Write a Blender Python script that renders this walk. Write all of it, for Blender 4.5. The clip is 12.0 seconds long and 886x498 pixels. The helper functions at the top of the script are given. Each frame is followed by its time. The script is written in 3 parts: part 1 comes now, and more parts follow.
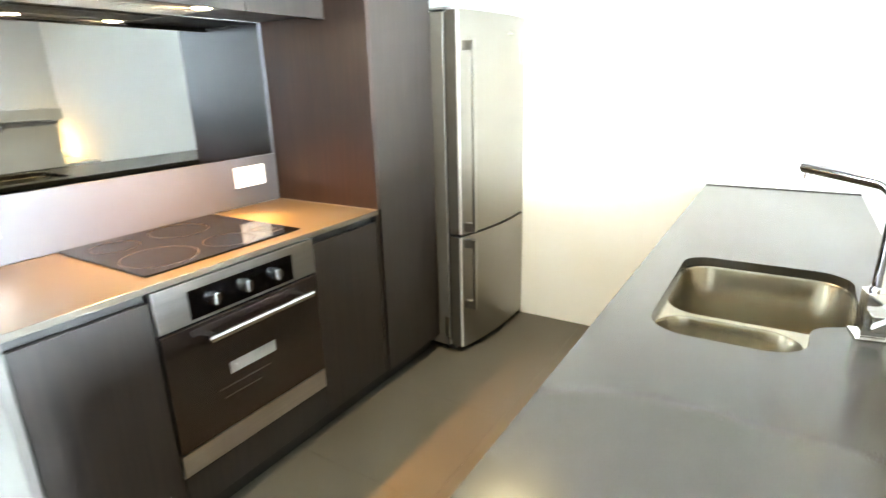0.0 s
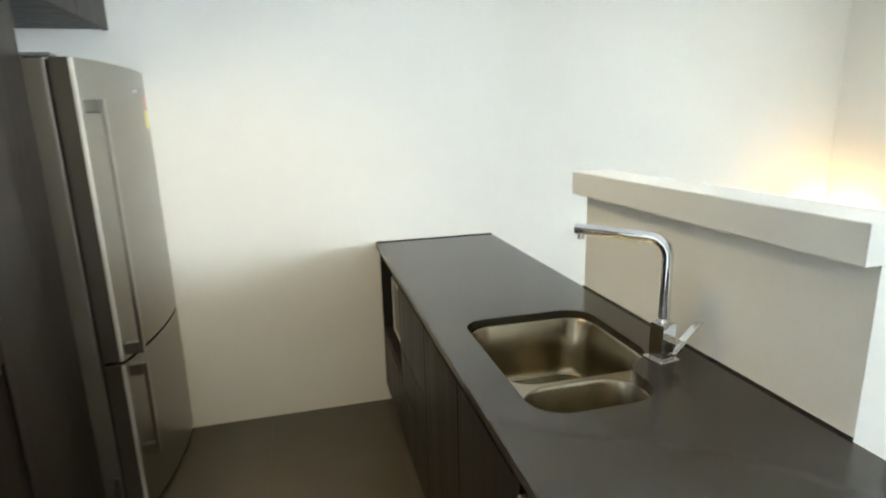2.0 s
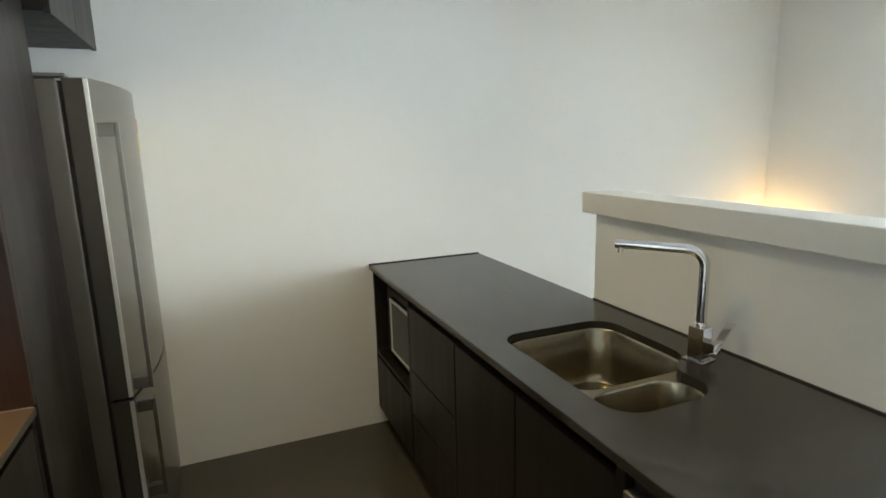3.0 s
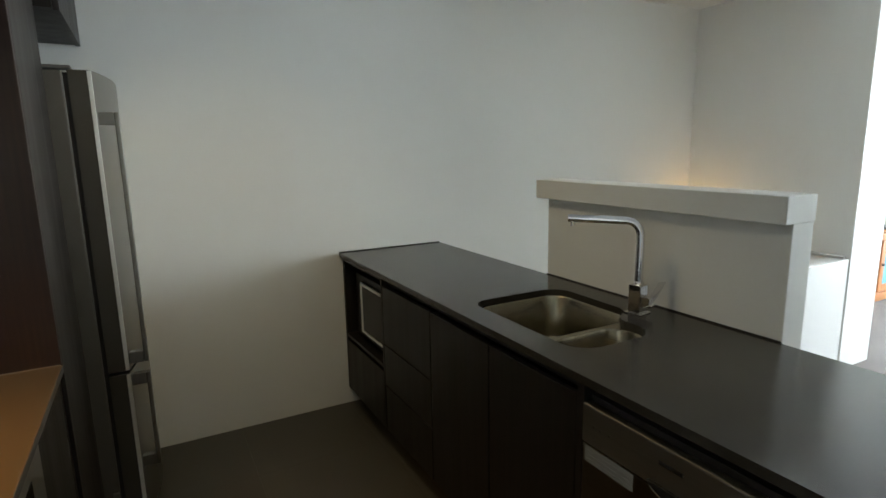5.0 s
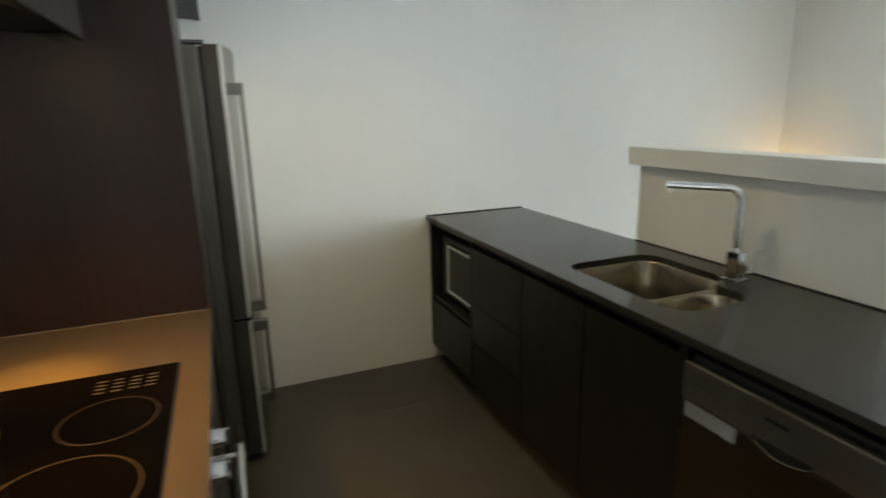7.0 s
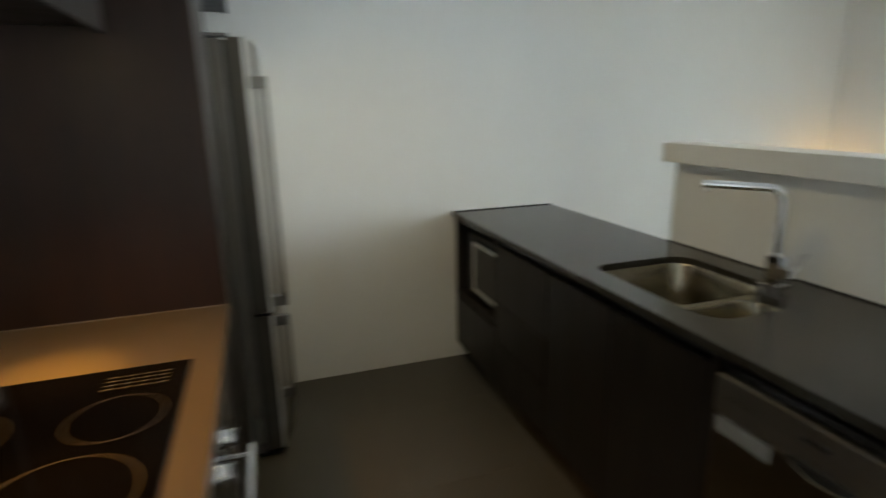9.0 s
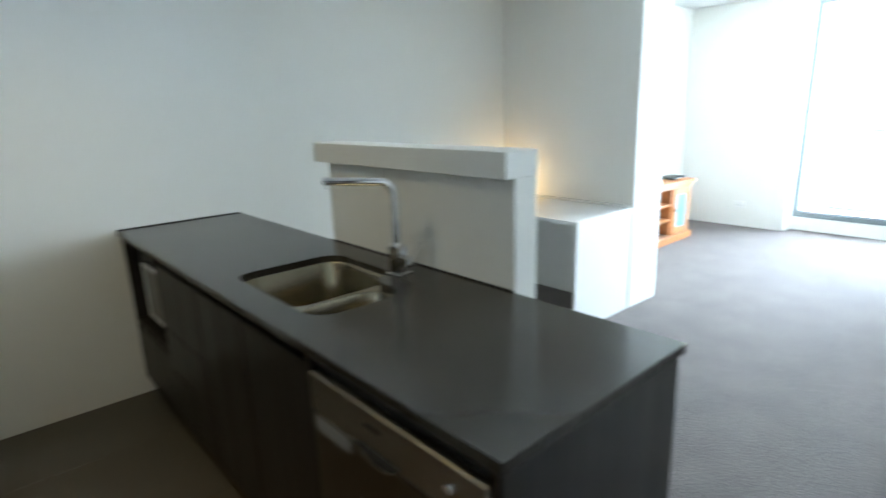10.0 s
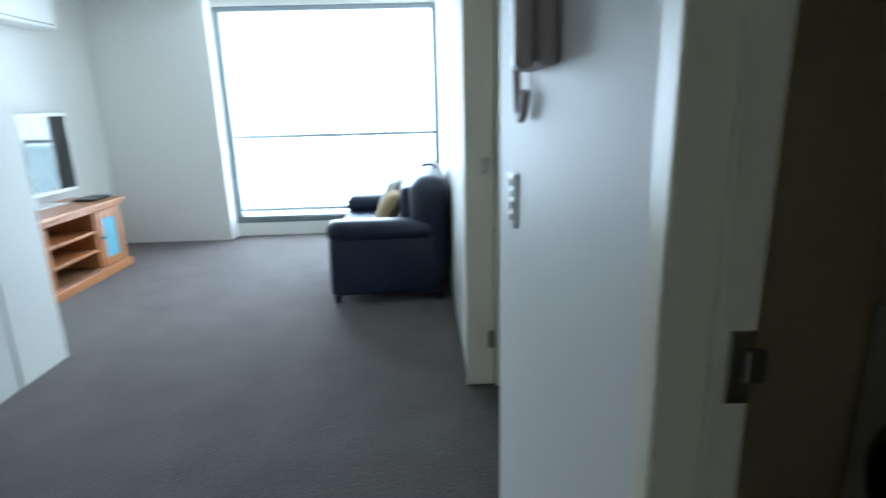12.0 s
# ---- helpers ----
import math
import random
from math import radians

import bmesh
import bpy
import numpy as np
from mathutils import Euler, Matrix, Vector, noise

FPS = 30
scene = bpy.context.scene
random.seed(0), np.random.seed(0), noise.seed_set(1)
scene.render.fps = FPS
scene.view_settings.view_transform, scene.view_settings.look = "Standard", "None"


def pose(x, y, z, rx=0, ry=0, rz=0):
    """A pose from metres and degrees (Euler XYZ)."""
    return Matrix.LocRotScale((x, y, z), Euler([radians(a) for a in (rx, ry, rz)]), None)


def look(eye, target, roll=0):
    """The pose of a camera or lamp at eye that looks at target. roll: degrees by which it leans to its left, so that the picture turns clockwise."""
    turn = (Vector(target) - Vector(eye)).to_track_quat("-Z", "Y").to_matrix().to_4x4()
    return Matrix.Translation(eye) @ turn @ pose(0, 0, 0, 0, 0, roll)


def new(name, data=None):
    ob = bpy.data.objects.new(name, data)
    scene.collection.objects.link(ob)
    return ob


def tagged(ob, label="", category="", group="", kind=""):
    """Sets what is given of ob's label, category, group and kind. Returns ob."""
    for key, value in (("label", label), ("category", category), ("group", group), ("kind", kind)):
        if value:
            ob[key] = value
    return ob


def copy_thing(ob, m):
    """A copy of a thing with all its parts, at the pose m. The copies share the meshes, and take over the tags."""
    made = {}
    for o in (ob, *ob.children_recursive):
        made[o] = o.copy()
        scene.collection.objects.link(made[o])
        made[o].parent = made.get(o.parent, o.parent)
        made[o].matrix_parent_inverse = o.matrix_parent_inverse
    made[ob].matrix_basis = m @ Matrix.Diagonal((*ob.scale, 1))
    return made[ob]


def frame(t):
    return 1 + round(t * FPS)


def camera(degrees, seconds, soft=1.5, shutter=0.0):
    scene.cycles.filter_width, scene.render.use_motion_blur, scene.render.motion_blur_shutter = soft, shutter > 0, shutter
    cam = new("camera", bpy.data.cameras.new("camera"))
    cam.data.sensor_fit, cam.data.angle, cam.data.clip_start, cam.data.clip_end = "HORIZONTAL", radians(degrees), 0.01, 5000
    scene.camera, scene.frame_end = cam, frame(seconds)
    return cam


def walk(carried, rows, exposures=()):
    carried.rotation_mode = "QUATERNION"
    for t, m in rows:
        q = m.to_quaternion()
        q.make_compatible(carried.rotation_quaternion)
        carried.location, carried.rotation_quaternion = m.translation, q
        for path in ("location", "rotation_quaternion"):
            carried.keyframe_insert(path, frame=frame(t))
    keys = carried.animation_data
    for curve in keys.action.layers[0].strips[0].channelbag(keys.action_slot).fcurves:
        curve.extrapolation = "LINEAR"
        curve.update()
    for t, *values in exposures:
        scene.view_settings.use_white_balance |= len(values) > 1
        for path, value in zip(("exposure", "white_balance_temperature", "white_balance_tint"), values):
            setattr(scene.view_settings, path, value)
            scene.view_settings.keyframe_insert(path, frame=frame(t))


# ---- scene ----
cam = camera(78.1, 12.0, shutter=0.6)
PATH = [
    (0, (0.113, -0.001, 1.434), (-0.907, 1.616, 0.845), -1.6),
    (0.5, (-0.047, 0.067, 1.456), (-0.76, 1.838, 0.861), -1.8),
    (1, (-0.258, 0.058, 1.5), (-0.445, 1.963, 0.92), -1.8),
    (1.5, (-0.378, 0.133, 1.471), (-0.288, 2.053, 0.917), -2.0),
    (2, (-0.537, 0.216, 1.513), (-0.07, 2.105, 1.053), -1.6),
    (2.5, (-0.694, 0.268, 1.537), (-0.073, 2.125, 1.131), -1.5),
    (3, (-0.895, 0.268, 1.524), (-0.158, 2.087, 1.137), -1.5),
    (3.2, (-0.959, 0.252, 1.516), (-0.19, 2.058, 1.135), -1.5),
    (4.8, (-1.096, 0.116, 1.488), (-0.18, 1.853, 1.11), -1.6),
    (5, (-1.12, 0.077, 1.467), (-0.188, 1.808, 1.103), -1.1),
    (5.5, (-1.125, -0.05, 1.477), (-0.203, 1.685, 1.103), -1.5),
    (6, (-1.171, -0.097, 1.462), (-0.25, 1.635, 1.072), -1.6),
    (6.5, (-1.205, -0.044, 1.459), (-0.361, 1.713, 1.011), -1.6),
    (7, (-1.298, 0.043, 1.482), (-0.573, 1.843, 0.999), -1.3),
    (7.2, (-1.348, 0.072, 1.476), (-0.702, 1.902, 0.993), -1.4),
    (8.8, (-1.323, 0.08, 1.487), (-0.852, 1.958, 0.987), -1.4),
    (9, (-1.243, 0.082, 1.482), (-0.631, 1.919, 0.981), -1.2),
    (9.5, (-0.999, -0.017, 1.485), (0.008, 1.637, 0.985), -1.6),
    (10, (-0.764, -0.106, 1.446), (0.518, 1.346, 0.946), -1.9),
    (10.5, (-0.516, -0.164, 1.428), (1.034, 0.995, 0.922), -2.1),
    (11, (-0.242, -0.196, 1.407), (1.527, 0.582, 0.893), -2.1),
    (11.5, (-0.052, -0.246, 1.373), (1.846, 0.116, 0.858), -2.0),
    (12, (0.05, -0.311, 1.36), (1.984, -0.372, 0.854), -1.5),
]
EXPOSURES = [
    (0.0, 3.25, 7600, 10), (0.5, 3.05, 7700, 10), (1.0, 2.5, 7850, 10), (1.5, 1.83, 7850, 10), (2.0, 1.5, 7850, 10), (2.5, 1.23, 7850, 10), (3.0, 0.92, 7850, 10), (3.2, 0.82, 7850, 10),
    (4.8, 0.12, 7850, 10), (5.0, 0.12, 7850, 10), (6.0, 0.15, 7850, 10), (6.5, 0.34, 7850, 10), (7.0, 0.62, 7850, 10), (9.0, 0.34, 7750, 10), (9.5, 0.66, 7400, 8), (10.0, 0.55, 6850, 6),
    (10.5, 0.25, 6650, 5), (11.0, -0.22, 6650, 5), (11.5, -0.63, 6600, 5), (12.0, -1.0, 6550, 5)]
walk(cam, [(t, look(eye, target, roll)) for t, eye, target, roll in PATH], EXPOSURES)

# ---- light and world ----
world = bpy.data.worlds.new("sky")
scene.world = world
world.use_nodes = True
wn, wl = world.node_tree.nodes, world.node_tree.links
sky = wn.new("ShaderNodeTexSky")
sky.sky_type = "NISHITA"
sky.sun_disc = False
sky.sun_elevation, sky.sun_rotation = radians(55), radians(200)
wn["Background"].inputs["Strength"].default_value = 0.12
wl.new(sky.outputs["Color"], wn["Background"].inputs["Color"])


def lamp(name, kind, m, energy, colour, **settings):
    data = bpy.data.lights.new(name, kind)
    data.energy, data.color = energy, colour
    for key, value in settings.items():
        if key == "size":
            data.size = value
        elif key == "size_y":
            data.shape, data.size_y = "RECTANGLE", value
        elif key == "angle":
            data.angle = value
        elif key == "radius":
            data.shadow_soft_size = value
        elif key == "cone":
            data.spot_size, data.spot_blend = value
    ob = new(name, data)
    ob.matrix_world = m
    return ob


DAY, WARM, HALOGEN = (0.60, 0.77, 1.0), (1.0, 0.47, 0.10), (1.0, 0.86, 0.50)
lamp("sun", "SUN", look((-8, -6, 14), (0, 0, 0)), 1.0, (1.0, 0.96, 0.9), angle=radians(10))
lamp("window_daylight", "AREA", look((7.46, 0.7, 1.42), (0, 0.7, 1.42)), 960, DAY, size=3.6, size_y=2.9)
for ly in (0.965, 1.325):
    lamp("hood_spot", "SPOT", look((-1.695, ly, 1.693), (-1.50, ly, 0.0)), 28, WARM, radius=0.03, cone=(radians(104), 1.0))
for ly, bx, by in ((0.965, -1.60, 0.98), (1.325, -1.74, 1.45)):
    lamp("hood_beam", "SPOT", look((-1.695, ly, 1.692), (bx, by, 0.9)), 62, WARM, radius=0.02, cone=(radians(27), 1.0))
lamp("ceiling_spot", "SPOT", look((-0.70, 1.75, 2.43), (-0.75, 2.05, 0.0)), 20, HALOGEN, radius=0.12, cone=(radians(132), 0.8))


# ---- materials ----
def material(name):
    m = bpy.data.materials.new(name)
    m.use_nodes = True
    return m, m.node_tree.nodes, m.node_tree.links, m.node_tree.nodes["Principled BSDF"]


def surface(name, colour, rough=0.5, metal=0.0, tint=0.12, scale=4.0, grain=60.0, bump=0.05, stretch=(1, 1, 1), coat=0.0, spec=0.5, rough_var=0.08, second=None, worn=0.5, depth=0.002, sheen=0.0):
    """Colour varied at two scales, a varied roughness and a fine relief, at real size."""
    m, n, l, b = material(name)
    tc, mp = n.new("ShaderNodeTexCoord"), n.new("ShaderNodeMapping")
    mp.inputs["Scale"].default_value = stretch
    l.new(tc.outputs["Object"], mp.inputs["Vector"])
    big, fine = n.new("ShaderNodeTexNoise"), n.new("ShaderNodeTexNoise")
    big.inputs["Scale"].default_value, fine.inputs["Scale"].default_value = scale, grain
    big.inputs["Detail"].default_value, fine.inputs["Detail"].default_value = 4, 6
    for t in (big, fine):
        l.new(mp.outputs["Vector"], t.inputs["Vector"])
    blend = n.new("ShaderNodeMath")
    blend.operation = "MULTIPLY_ADD"
    blend.inputs[1].default_value = worn
    l.new(big.outputs["Fac"], blend.inputs[0])
    half = n.new("ShaderNodeMath")
    half.operation = "MULTIPLY"
    half.inputs[1].default_value = 1 - worn
    l.new(fine.outputs["Fac"], half.inputs[0])
    l.new(half.outputs[0], blend.inputs[2])
    ramp = n.new("ShaderNodeValToRGB")
    low = second or tuple(c * (1 - tint) for c in colour)
    high = tuple(min(1, c * (1 + tint)) for c in colour)
    ramp.color_ramp.elements[0].position, ramp.color_ramp.elements[1].position = 0.33, 0.67
    ramp.color_ramp.elements[0].color, ramp.color_ramp.elements[1].color = (*low, 1), (*high, 1)
    l.new(blend.outputs[0], ramp.inputs["Fac"])
    l.new(ramp.outputs["Color"], b.inputs["Base Color"])
    rr = n.new("ShaderNodeMapRange")
    rr.inputs["To Min"].default_value, rr.inputs["To Max"].default_value = max(0.02, rough - rough_var), min(1, rough + rough_var)
    l.new(big.outputs["Fac"], rr.inputs["Value"])
    l.new(rr.outputs["Result"], b.inputs["Roughness"])
    b.inputs["Metallic"].default_value = metal
    b.inputs["Coat Weight"].default_value, b.inputs["Coat Roughness"].default_value = coat, 0.2
    b.inputs["Specular IOR Level"].default_value = spec
    b.inputs["Sheen Weight"].default_value, b.inputs["Sheen Roughness"].default_value = sheen, 0.5
    if bump:
        bp = n.new("ShaderNodeBump")
        bp.inputs["Strength"].default_value, bp.inputs["Distance"].default_value = bump, depth
        l.new(fine.outputs["Fac"], bp.inputs["Height"])
        l.new(bp.outputs["Normal"], b.inputs["Normal"])
    return m


def plain(name, colour, rough=0.5, metal=0.0, glow=0.0, coat=0.0):
    m, n, l, b = material(name)
    b.inputs["Base Color"].default_value = (*colour, 1)
    b.inputs["Roughness"].default_value, b.inputs["Metallic"].default_value = rough, metal
    b.inputs["Coat Weight"].default_value = coat
    if glow:
        b.inputs["Emission Color"].default_value, b.inputs["Emission Strength"].default_value = (*colour, 1), glow
    return m


def glass(name, colour, rough=0.0):
    m, n, l, b = material(name)
    b.inputs["Base Color"].default_value = (*colour, 1)
    b.inputs["Transmission Weight"].default_value = 1
    b.inputs["Roughness"].default_value, b.inputs["IOR"].default_value = rough, 1.45
    return m


PAINT = surface("wall_paint", (0.785, 0.770, 0.720), 0.6, tint=0.02, scale=1.2, grain=180, bump=0.08, spec=0.3)
CEIL = surface("ceiling_paint", (0.82, 0.82, 0.80), 0.7, tint=0.015, scale=1.0, grain=150, bump=0.06, spec=0.25)
TRIM = surface("satin_trim", (0.83, 0.76, 0.61), 0.35, tint=0.03, scale=2, grain=70, bump=0.04)
WOOD = surface("dark_laminate", (0.0115, 0.0078, 0.0058), 0.44, tint=0.5, scale=1.6, grain=9, bump=0.12, stretch=(10, 10, 0.35), second=(0.0042, 0.0033, 0.0029), worn=0.35, spec=0.5, rough_var=0.13, depth=0.0006)
WOOD_RED = surface("dark_veneer_panel", (0.020, 0.0086, 0.0050), 0.45, tint=0.45, scale=1.6, grain=9, bump=0.1, stretch=(10, 10, 0.35), second=(0.012, 0.0058, 0.0036), worn=0.35, spec=0.45, rough_var=0.04, depth=0.0006)
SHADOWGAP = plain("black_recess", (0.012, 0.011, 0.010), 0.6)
STONE = surface("dark_stone", (0.036, 0.0315, 0.0252), 0.21, tint=0.10, scale=2.5, grain=420, bump=0.008, rough_var=0.02, spec=0.5)
STONE_L = surface("grey_stone", (0.070, 0.060, 0.047), 0.30, tint=0.05, scale=2.5, grain=420, bump=0.01, rough_var=0.02)
UPSTAND = surface("mauve_upstand", (0.066, 0.064, 0.070), 0.42, tint=0.012, scale=2, grain=120, bump=0.01, rough_var=0.01)
STEEL = surface("brushed_steel", (0.295, 0.28, 0.252), 0.30, 1.0, tint=0.025, scale=2, grain=30, bump=0.004, stretch=(40, 40, 0.8), depth=0.001, rough_var=0.015)
STEEL_H = surface("brushed_steel_across", (0.46, 0.44, 0.41), 0.33, 1.0, tint=0.08, scale=2, grain=30, bump=0.05, stretch=(40, 0.8, 40), depth=0.001)
BOWL = surface("sink_steel", (0.30, 0.262, 0.195), 0.25, 1.0, tint=0.10, scale=3, grain=24, bump=0.02, stretch=(12, 12, 0.5), depth=0.0004, rough_var=0.03)
# steel door side, the olive reflection on it put into the base colour
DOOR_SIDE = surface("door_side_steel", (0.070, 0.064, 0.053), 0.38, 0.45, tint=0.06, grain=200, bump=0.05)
BRIGHT = plain("bright_trim", (0.80, 0.79, 0.76), 0.30, 0.6)
FRIDGE_BODY = surface("fridge_body_paint", (0.088, 0.083, 0.073), 0.42, tint=0.04, grain=200, bump=0.05)
HOODMETAL = surface("dull_hood_metal", (0.30, 0.27, 0.23), 0.38, 0.85, tint=0.1, grain=200, bump=0.1)
SIDE_GREY = surface("fridge_side_paint", (0.12, 0.115, 0.107), 0.40, tint=0.05, grain=200, bump=0.05)
CHROME = plain("chrome", (0.78, 0.78, 0.79), 0.06, 1.0)
BLACK_GLASS = surface("black_glass", (0.0010, 0.0009, 0.0009), 0.06, tint=0.1, grain=100, bump=0.0, rough_var=0.02)
OVEN_GLASS = surface("oven_glass", (0.011, 0.0075, 0.006), 0.08, tint=0.1, grain=60, bump=0.0, rough_var=0.02)
BLACK = surface("black_plastic", (0.018, 0.017, 0.017), 0.4, tint=0.1, grain=90, bump=0.02)
MIRROR = plain("grey_mirror", (0.24, 0.25, 0.25), 0.015, 1.0)
RING = plain("hob_print", (0.022, 0.020, 0.018), 0.3)
PRINT = plain("pale_print", (0.05, 0.048, 0.045), 0.5)
WHITE_P = surface("white_plastic", (0.80, 0.79, 0.76), 0.32, tint=0.02, grain=120, bump=0.01)
STICKER = surface("paper_sticker", (0.22, 0.215, 0.20), 0.6, tint=0.04, grain=90, bump=0.02)
INK = plain("grey_ink", (0.22, 0.21, 0.20), 0.7)
YELLOW_P = plain("yellow_sticker", (0.62, 0.58, 0.20), 0.5)
RED_P = plain("red_sticker", (0.55, 0.33, 0.28), 0.5)
WHITE_LAM = surface("white_laminate", (0.78, 0.77, 0.74), 0.16, tint=0.015, grain=90, bump=0.01, rough_var=0.04)
CARPET = surface("grey_carpet", (0.116, 0.096, 0.087), 0.95, tint=0.5, scale=4, grain=95, bump=0.8, spec=0.1, depth=0.007, worn=0.22, sheen=0.16)
TILE = surface("dark_floor_tile", (0.064, 0.058, 0.045), 0.42, tint=0.12, scale=3, grain=160, bump=0.04)
GROUT = surface("tile_grout", (0.060, 0.054, 0.042), 0.85, tint=0.1, grain=200, bump=0.2)
PINE = surface("orange_pine", (0.44, 0.16, 0.05), 0.35, tint=0.25, scale=3, grain=18, bump=0.05, stretch=(0.6, 9, 9), coat=0.2)
PINE_D = surface("shelf_back_pine", (0.17, 0.075, 0.032), 0.5, tint=0.2, scale=3, grain=18, bump=0.05, stretch=(0.6, 9, 9))
BLUE_GLASS = surface("blue_cabinet_glass", (0.16, 0.42, 0.52), 0.14, tint=0.2, scale=6, grain=40, bump=0.03)
LEATHER = surface("navy_leather", (0.010, 0.017, 0.040), 0.36, tint=0.25, scale=5, grain=170, bump=0.25, depth=0.003)
GOLD = surface("mustard_cloth", (0.46, 0.335, 0.18), 0.9, tint=0.15, scale=6, grain=260, bump=0.3, spec=0.2)
PALE_CLOTH = surface("pale_cloth", (0.62, 0.64, 0.62), 0.9, tint=0.1, scale=6, grain=260, bump=0.3, spec=0.2)
ALU = surface("grey_aluminium", (0.24, 0.27, 0.28), 0.45, 0.6, tint=0.06, grain=90, bump=0.02)
PANE = glass("clear_pane", (0.97, 0.99, 0.99))
BALUSTRADE = glass("green_tinted_pane", (0.80, 0.93, 0.92))
SCREEN = plain("television_screen", (0.010, 0.012, 0.013), 0.05, coat=1.0)
GLOBE = plain("glowing_globe", (1.0, 0.70, 0.34), 0.4, glow=8.5)
CORD = plain("grey_cord", (0.22, 0.21, 0.19), 0.5)
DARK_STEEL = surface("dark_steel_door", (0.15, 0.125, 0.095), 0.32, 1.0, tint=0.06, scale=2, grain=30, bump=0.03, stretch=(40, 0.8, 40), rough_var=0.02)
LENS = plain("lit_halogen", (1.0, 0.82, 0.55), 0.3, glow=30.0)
CONCRETE = surface("balcony_concrete", (0.42, 0.41, 0.39), 0.8, tint=0.08, grain=90, bump=0.2)
INTERCOM = surface("taupe_plastic", (0.42, 0.345, 0.33), 0.45, tint=0.05, grain=140, bump=0.03)
LAUNDRY = surface("laundry_paint", (0.80, 0.66, 0.42), 0.6, tint=0.03, scale=1.2, grain=150, bump=0.06)


# ---- builders ----
def boxed(*boxes, bevel=0.0, seg=2):
    """One bmesh of boxes (x0, x1, y0, y1, z0, z1), with rounded edges."""
    bm = bmesh.new()
    for x0, x1, y0, y1, z0, z1 in boxes:
        m = Matrix.LocRotScale(((x0 + x1) / 2, (y0 + y1) / 2, (z0 + z1) / 2), None, (x1 - x0, y1 - y0, z1 - z0))
        bmesh.ops.create_cube(bm, size=1, matrix=m)
    if bevel:
        bmesh.ops.bevel(bm, geom=bm.edges[:], offset=bevel, segments=seg, affect="EDGES", profile=0.5)
    return bm


def rod(bm, a, b, r, seg=20, r2=None):
    a, b = Vector(a), Vector(b)
    m = Matrix.Translation((a + b) / 2) @ (b - a).to_track_quat("Z", "Y").to_matrix().to_4x4()
    bmesh.ops.create_cone(bm, cap_ends=True, segments=seg, radius1=r, radius2=r if r2 is None else r2, depth=(b - a).length, matrix=m)
    return bm


def swept(points, r, seg=12, square=False):
    """A tube through points, round or square in section."""
    bm = bmesh.new()
    pts = [Vector(p) for p in points]
    rings = []
    n = 4 if square else seg
    for i, p in enumerate(pts):
        d = (pts[min(i + 1, len(pts) - 1)] - pts[max(i - 1, 0)]).normalized()
        ref = Vector((0, 0, 1)) if abs(d.z) < 0.9 else Vector((0.54, -0.84, 0))
        s = d.cross(ref).normalized()
        u = s.cross(d).normalized()
        if rings:
            prev = last_s
            s = (prev - d * prev.dot(d)).normalized()
            u = s.cross(d).normalized()
        last_s = s
        rings.append([bm.verts.new(p + r * (math.cos(a) * s + math.sin(a) * u)) for a in (math.tau * (k + 0.5) / n for k in range(n))])
    for a, b in zip(rings, rings[1:]):
        for k in range(n):
            bm.faces.new((a[k], a[(k + 1) % n], b[(k + 1) % n], b[k]))
    bm.faces.new(rings[0][::-1])
    bm.faces.new(rings[-1])
    bmesh.ops.recalc_face_normals(bm, faces=bm.faces[:])
    return bm


def filleted(corners, seg=7):
    """A closed outline from (x, y, radius) corners."""
    out = []
    n = len(corners)
    for i, (x, y, r) in enumerate(corners):
        p = Vector((x, y))
        a, b = Vector(corners[i - 1][:2]) - p, Vector(corners[(i + 1) % n][:2]) - p
        turn = a.angle(b)
        d = r / math.tan(turn / 2)
        start, stop = p + a.normalized() * d, p + b.normalized() * d
        centre = p + (a.normalized() + b.normalized()).normalized() * (r / math.sin(turn / 2))
        a0 = math.atan2(*(start - centre).yx)
        da = (math.atan2(*(stop - centre).yx) - a0 + math.pi) % math.tau - math.pi
        out += [(centre.x + r * math.cos(a0 + da * k / seg), centre.y + r * math.sin(a0 + da * k / seg)) for k in range(seg + 1)]
    return out


def sheet(outer, holes, z0, z1):
    """A slab between z0 and z1 with holes through it."""
    bm = bmesh.new()
    edges = []
    for loop in (outer, *holes):
        vs = [bm.verts.new((x, y, z1)) for x, y in loop]
        edges += [bm.edges.new((vs[i - 1], vs[i])) for i in range(len(vs))]
    bmesh.ops.triangle_fill(bm, use_beauty=True, use_dissolve=False, edges=edges)
    up = bm.faces[:]
    made = bmesh.ops.extrude_face_region(bm, geom=up)
    bmesh.ops.translate(bm, vec=(0, 0, z0 - z1), verts=[g for g in made["geom"] if isinstance(g, bmesh.types.BMVert)])
    bmesh.ops.recalc_face_normals(bm, faces=bm.faces[:])
    return bm


def lathe(profile, centre, seg=32):
    """A turned shape from (radius, z) steps round the upright through centre."""
    bm = bmesh.new()
    rings = [[bm.verts.new((centre[0] + r * math.cos(math.tau * k / seg), centre[1] + r * math.sin(math.tau * k / seg), centre[2] + z)) for k in range(seg)] for r, z in profile]
    for a, b in zip(rings, rings[1:]):
        for k in range(seg):
            bm.faces.new((a[k], a[(k + 1) % seg], b[(k + 1) % seg], b[k]))
    bm.faces.new(rings[0][::-1])
    bm.faces.new(rings[-1])
    bmesh.ops.recalc_face_normals(bm, faces=bm.faces[:])
    return bm


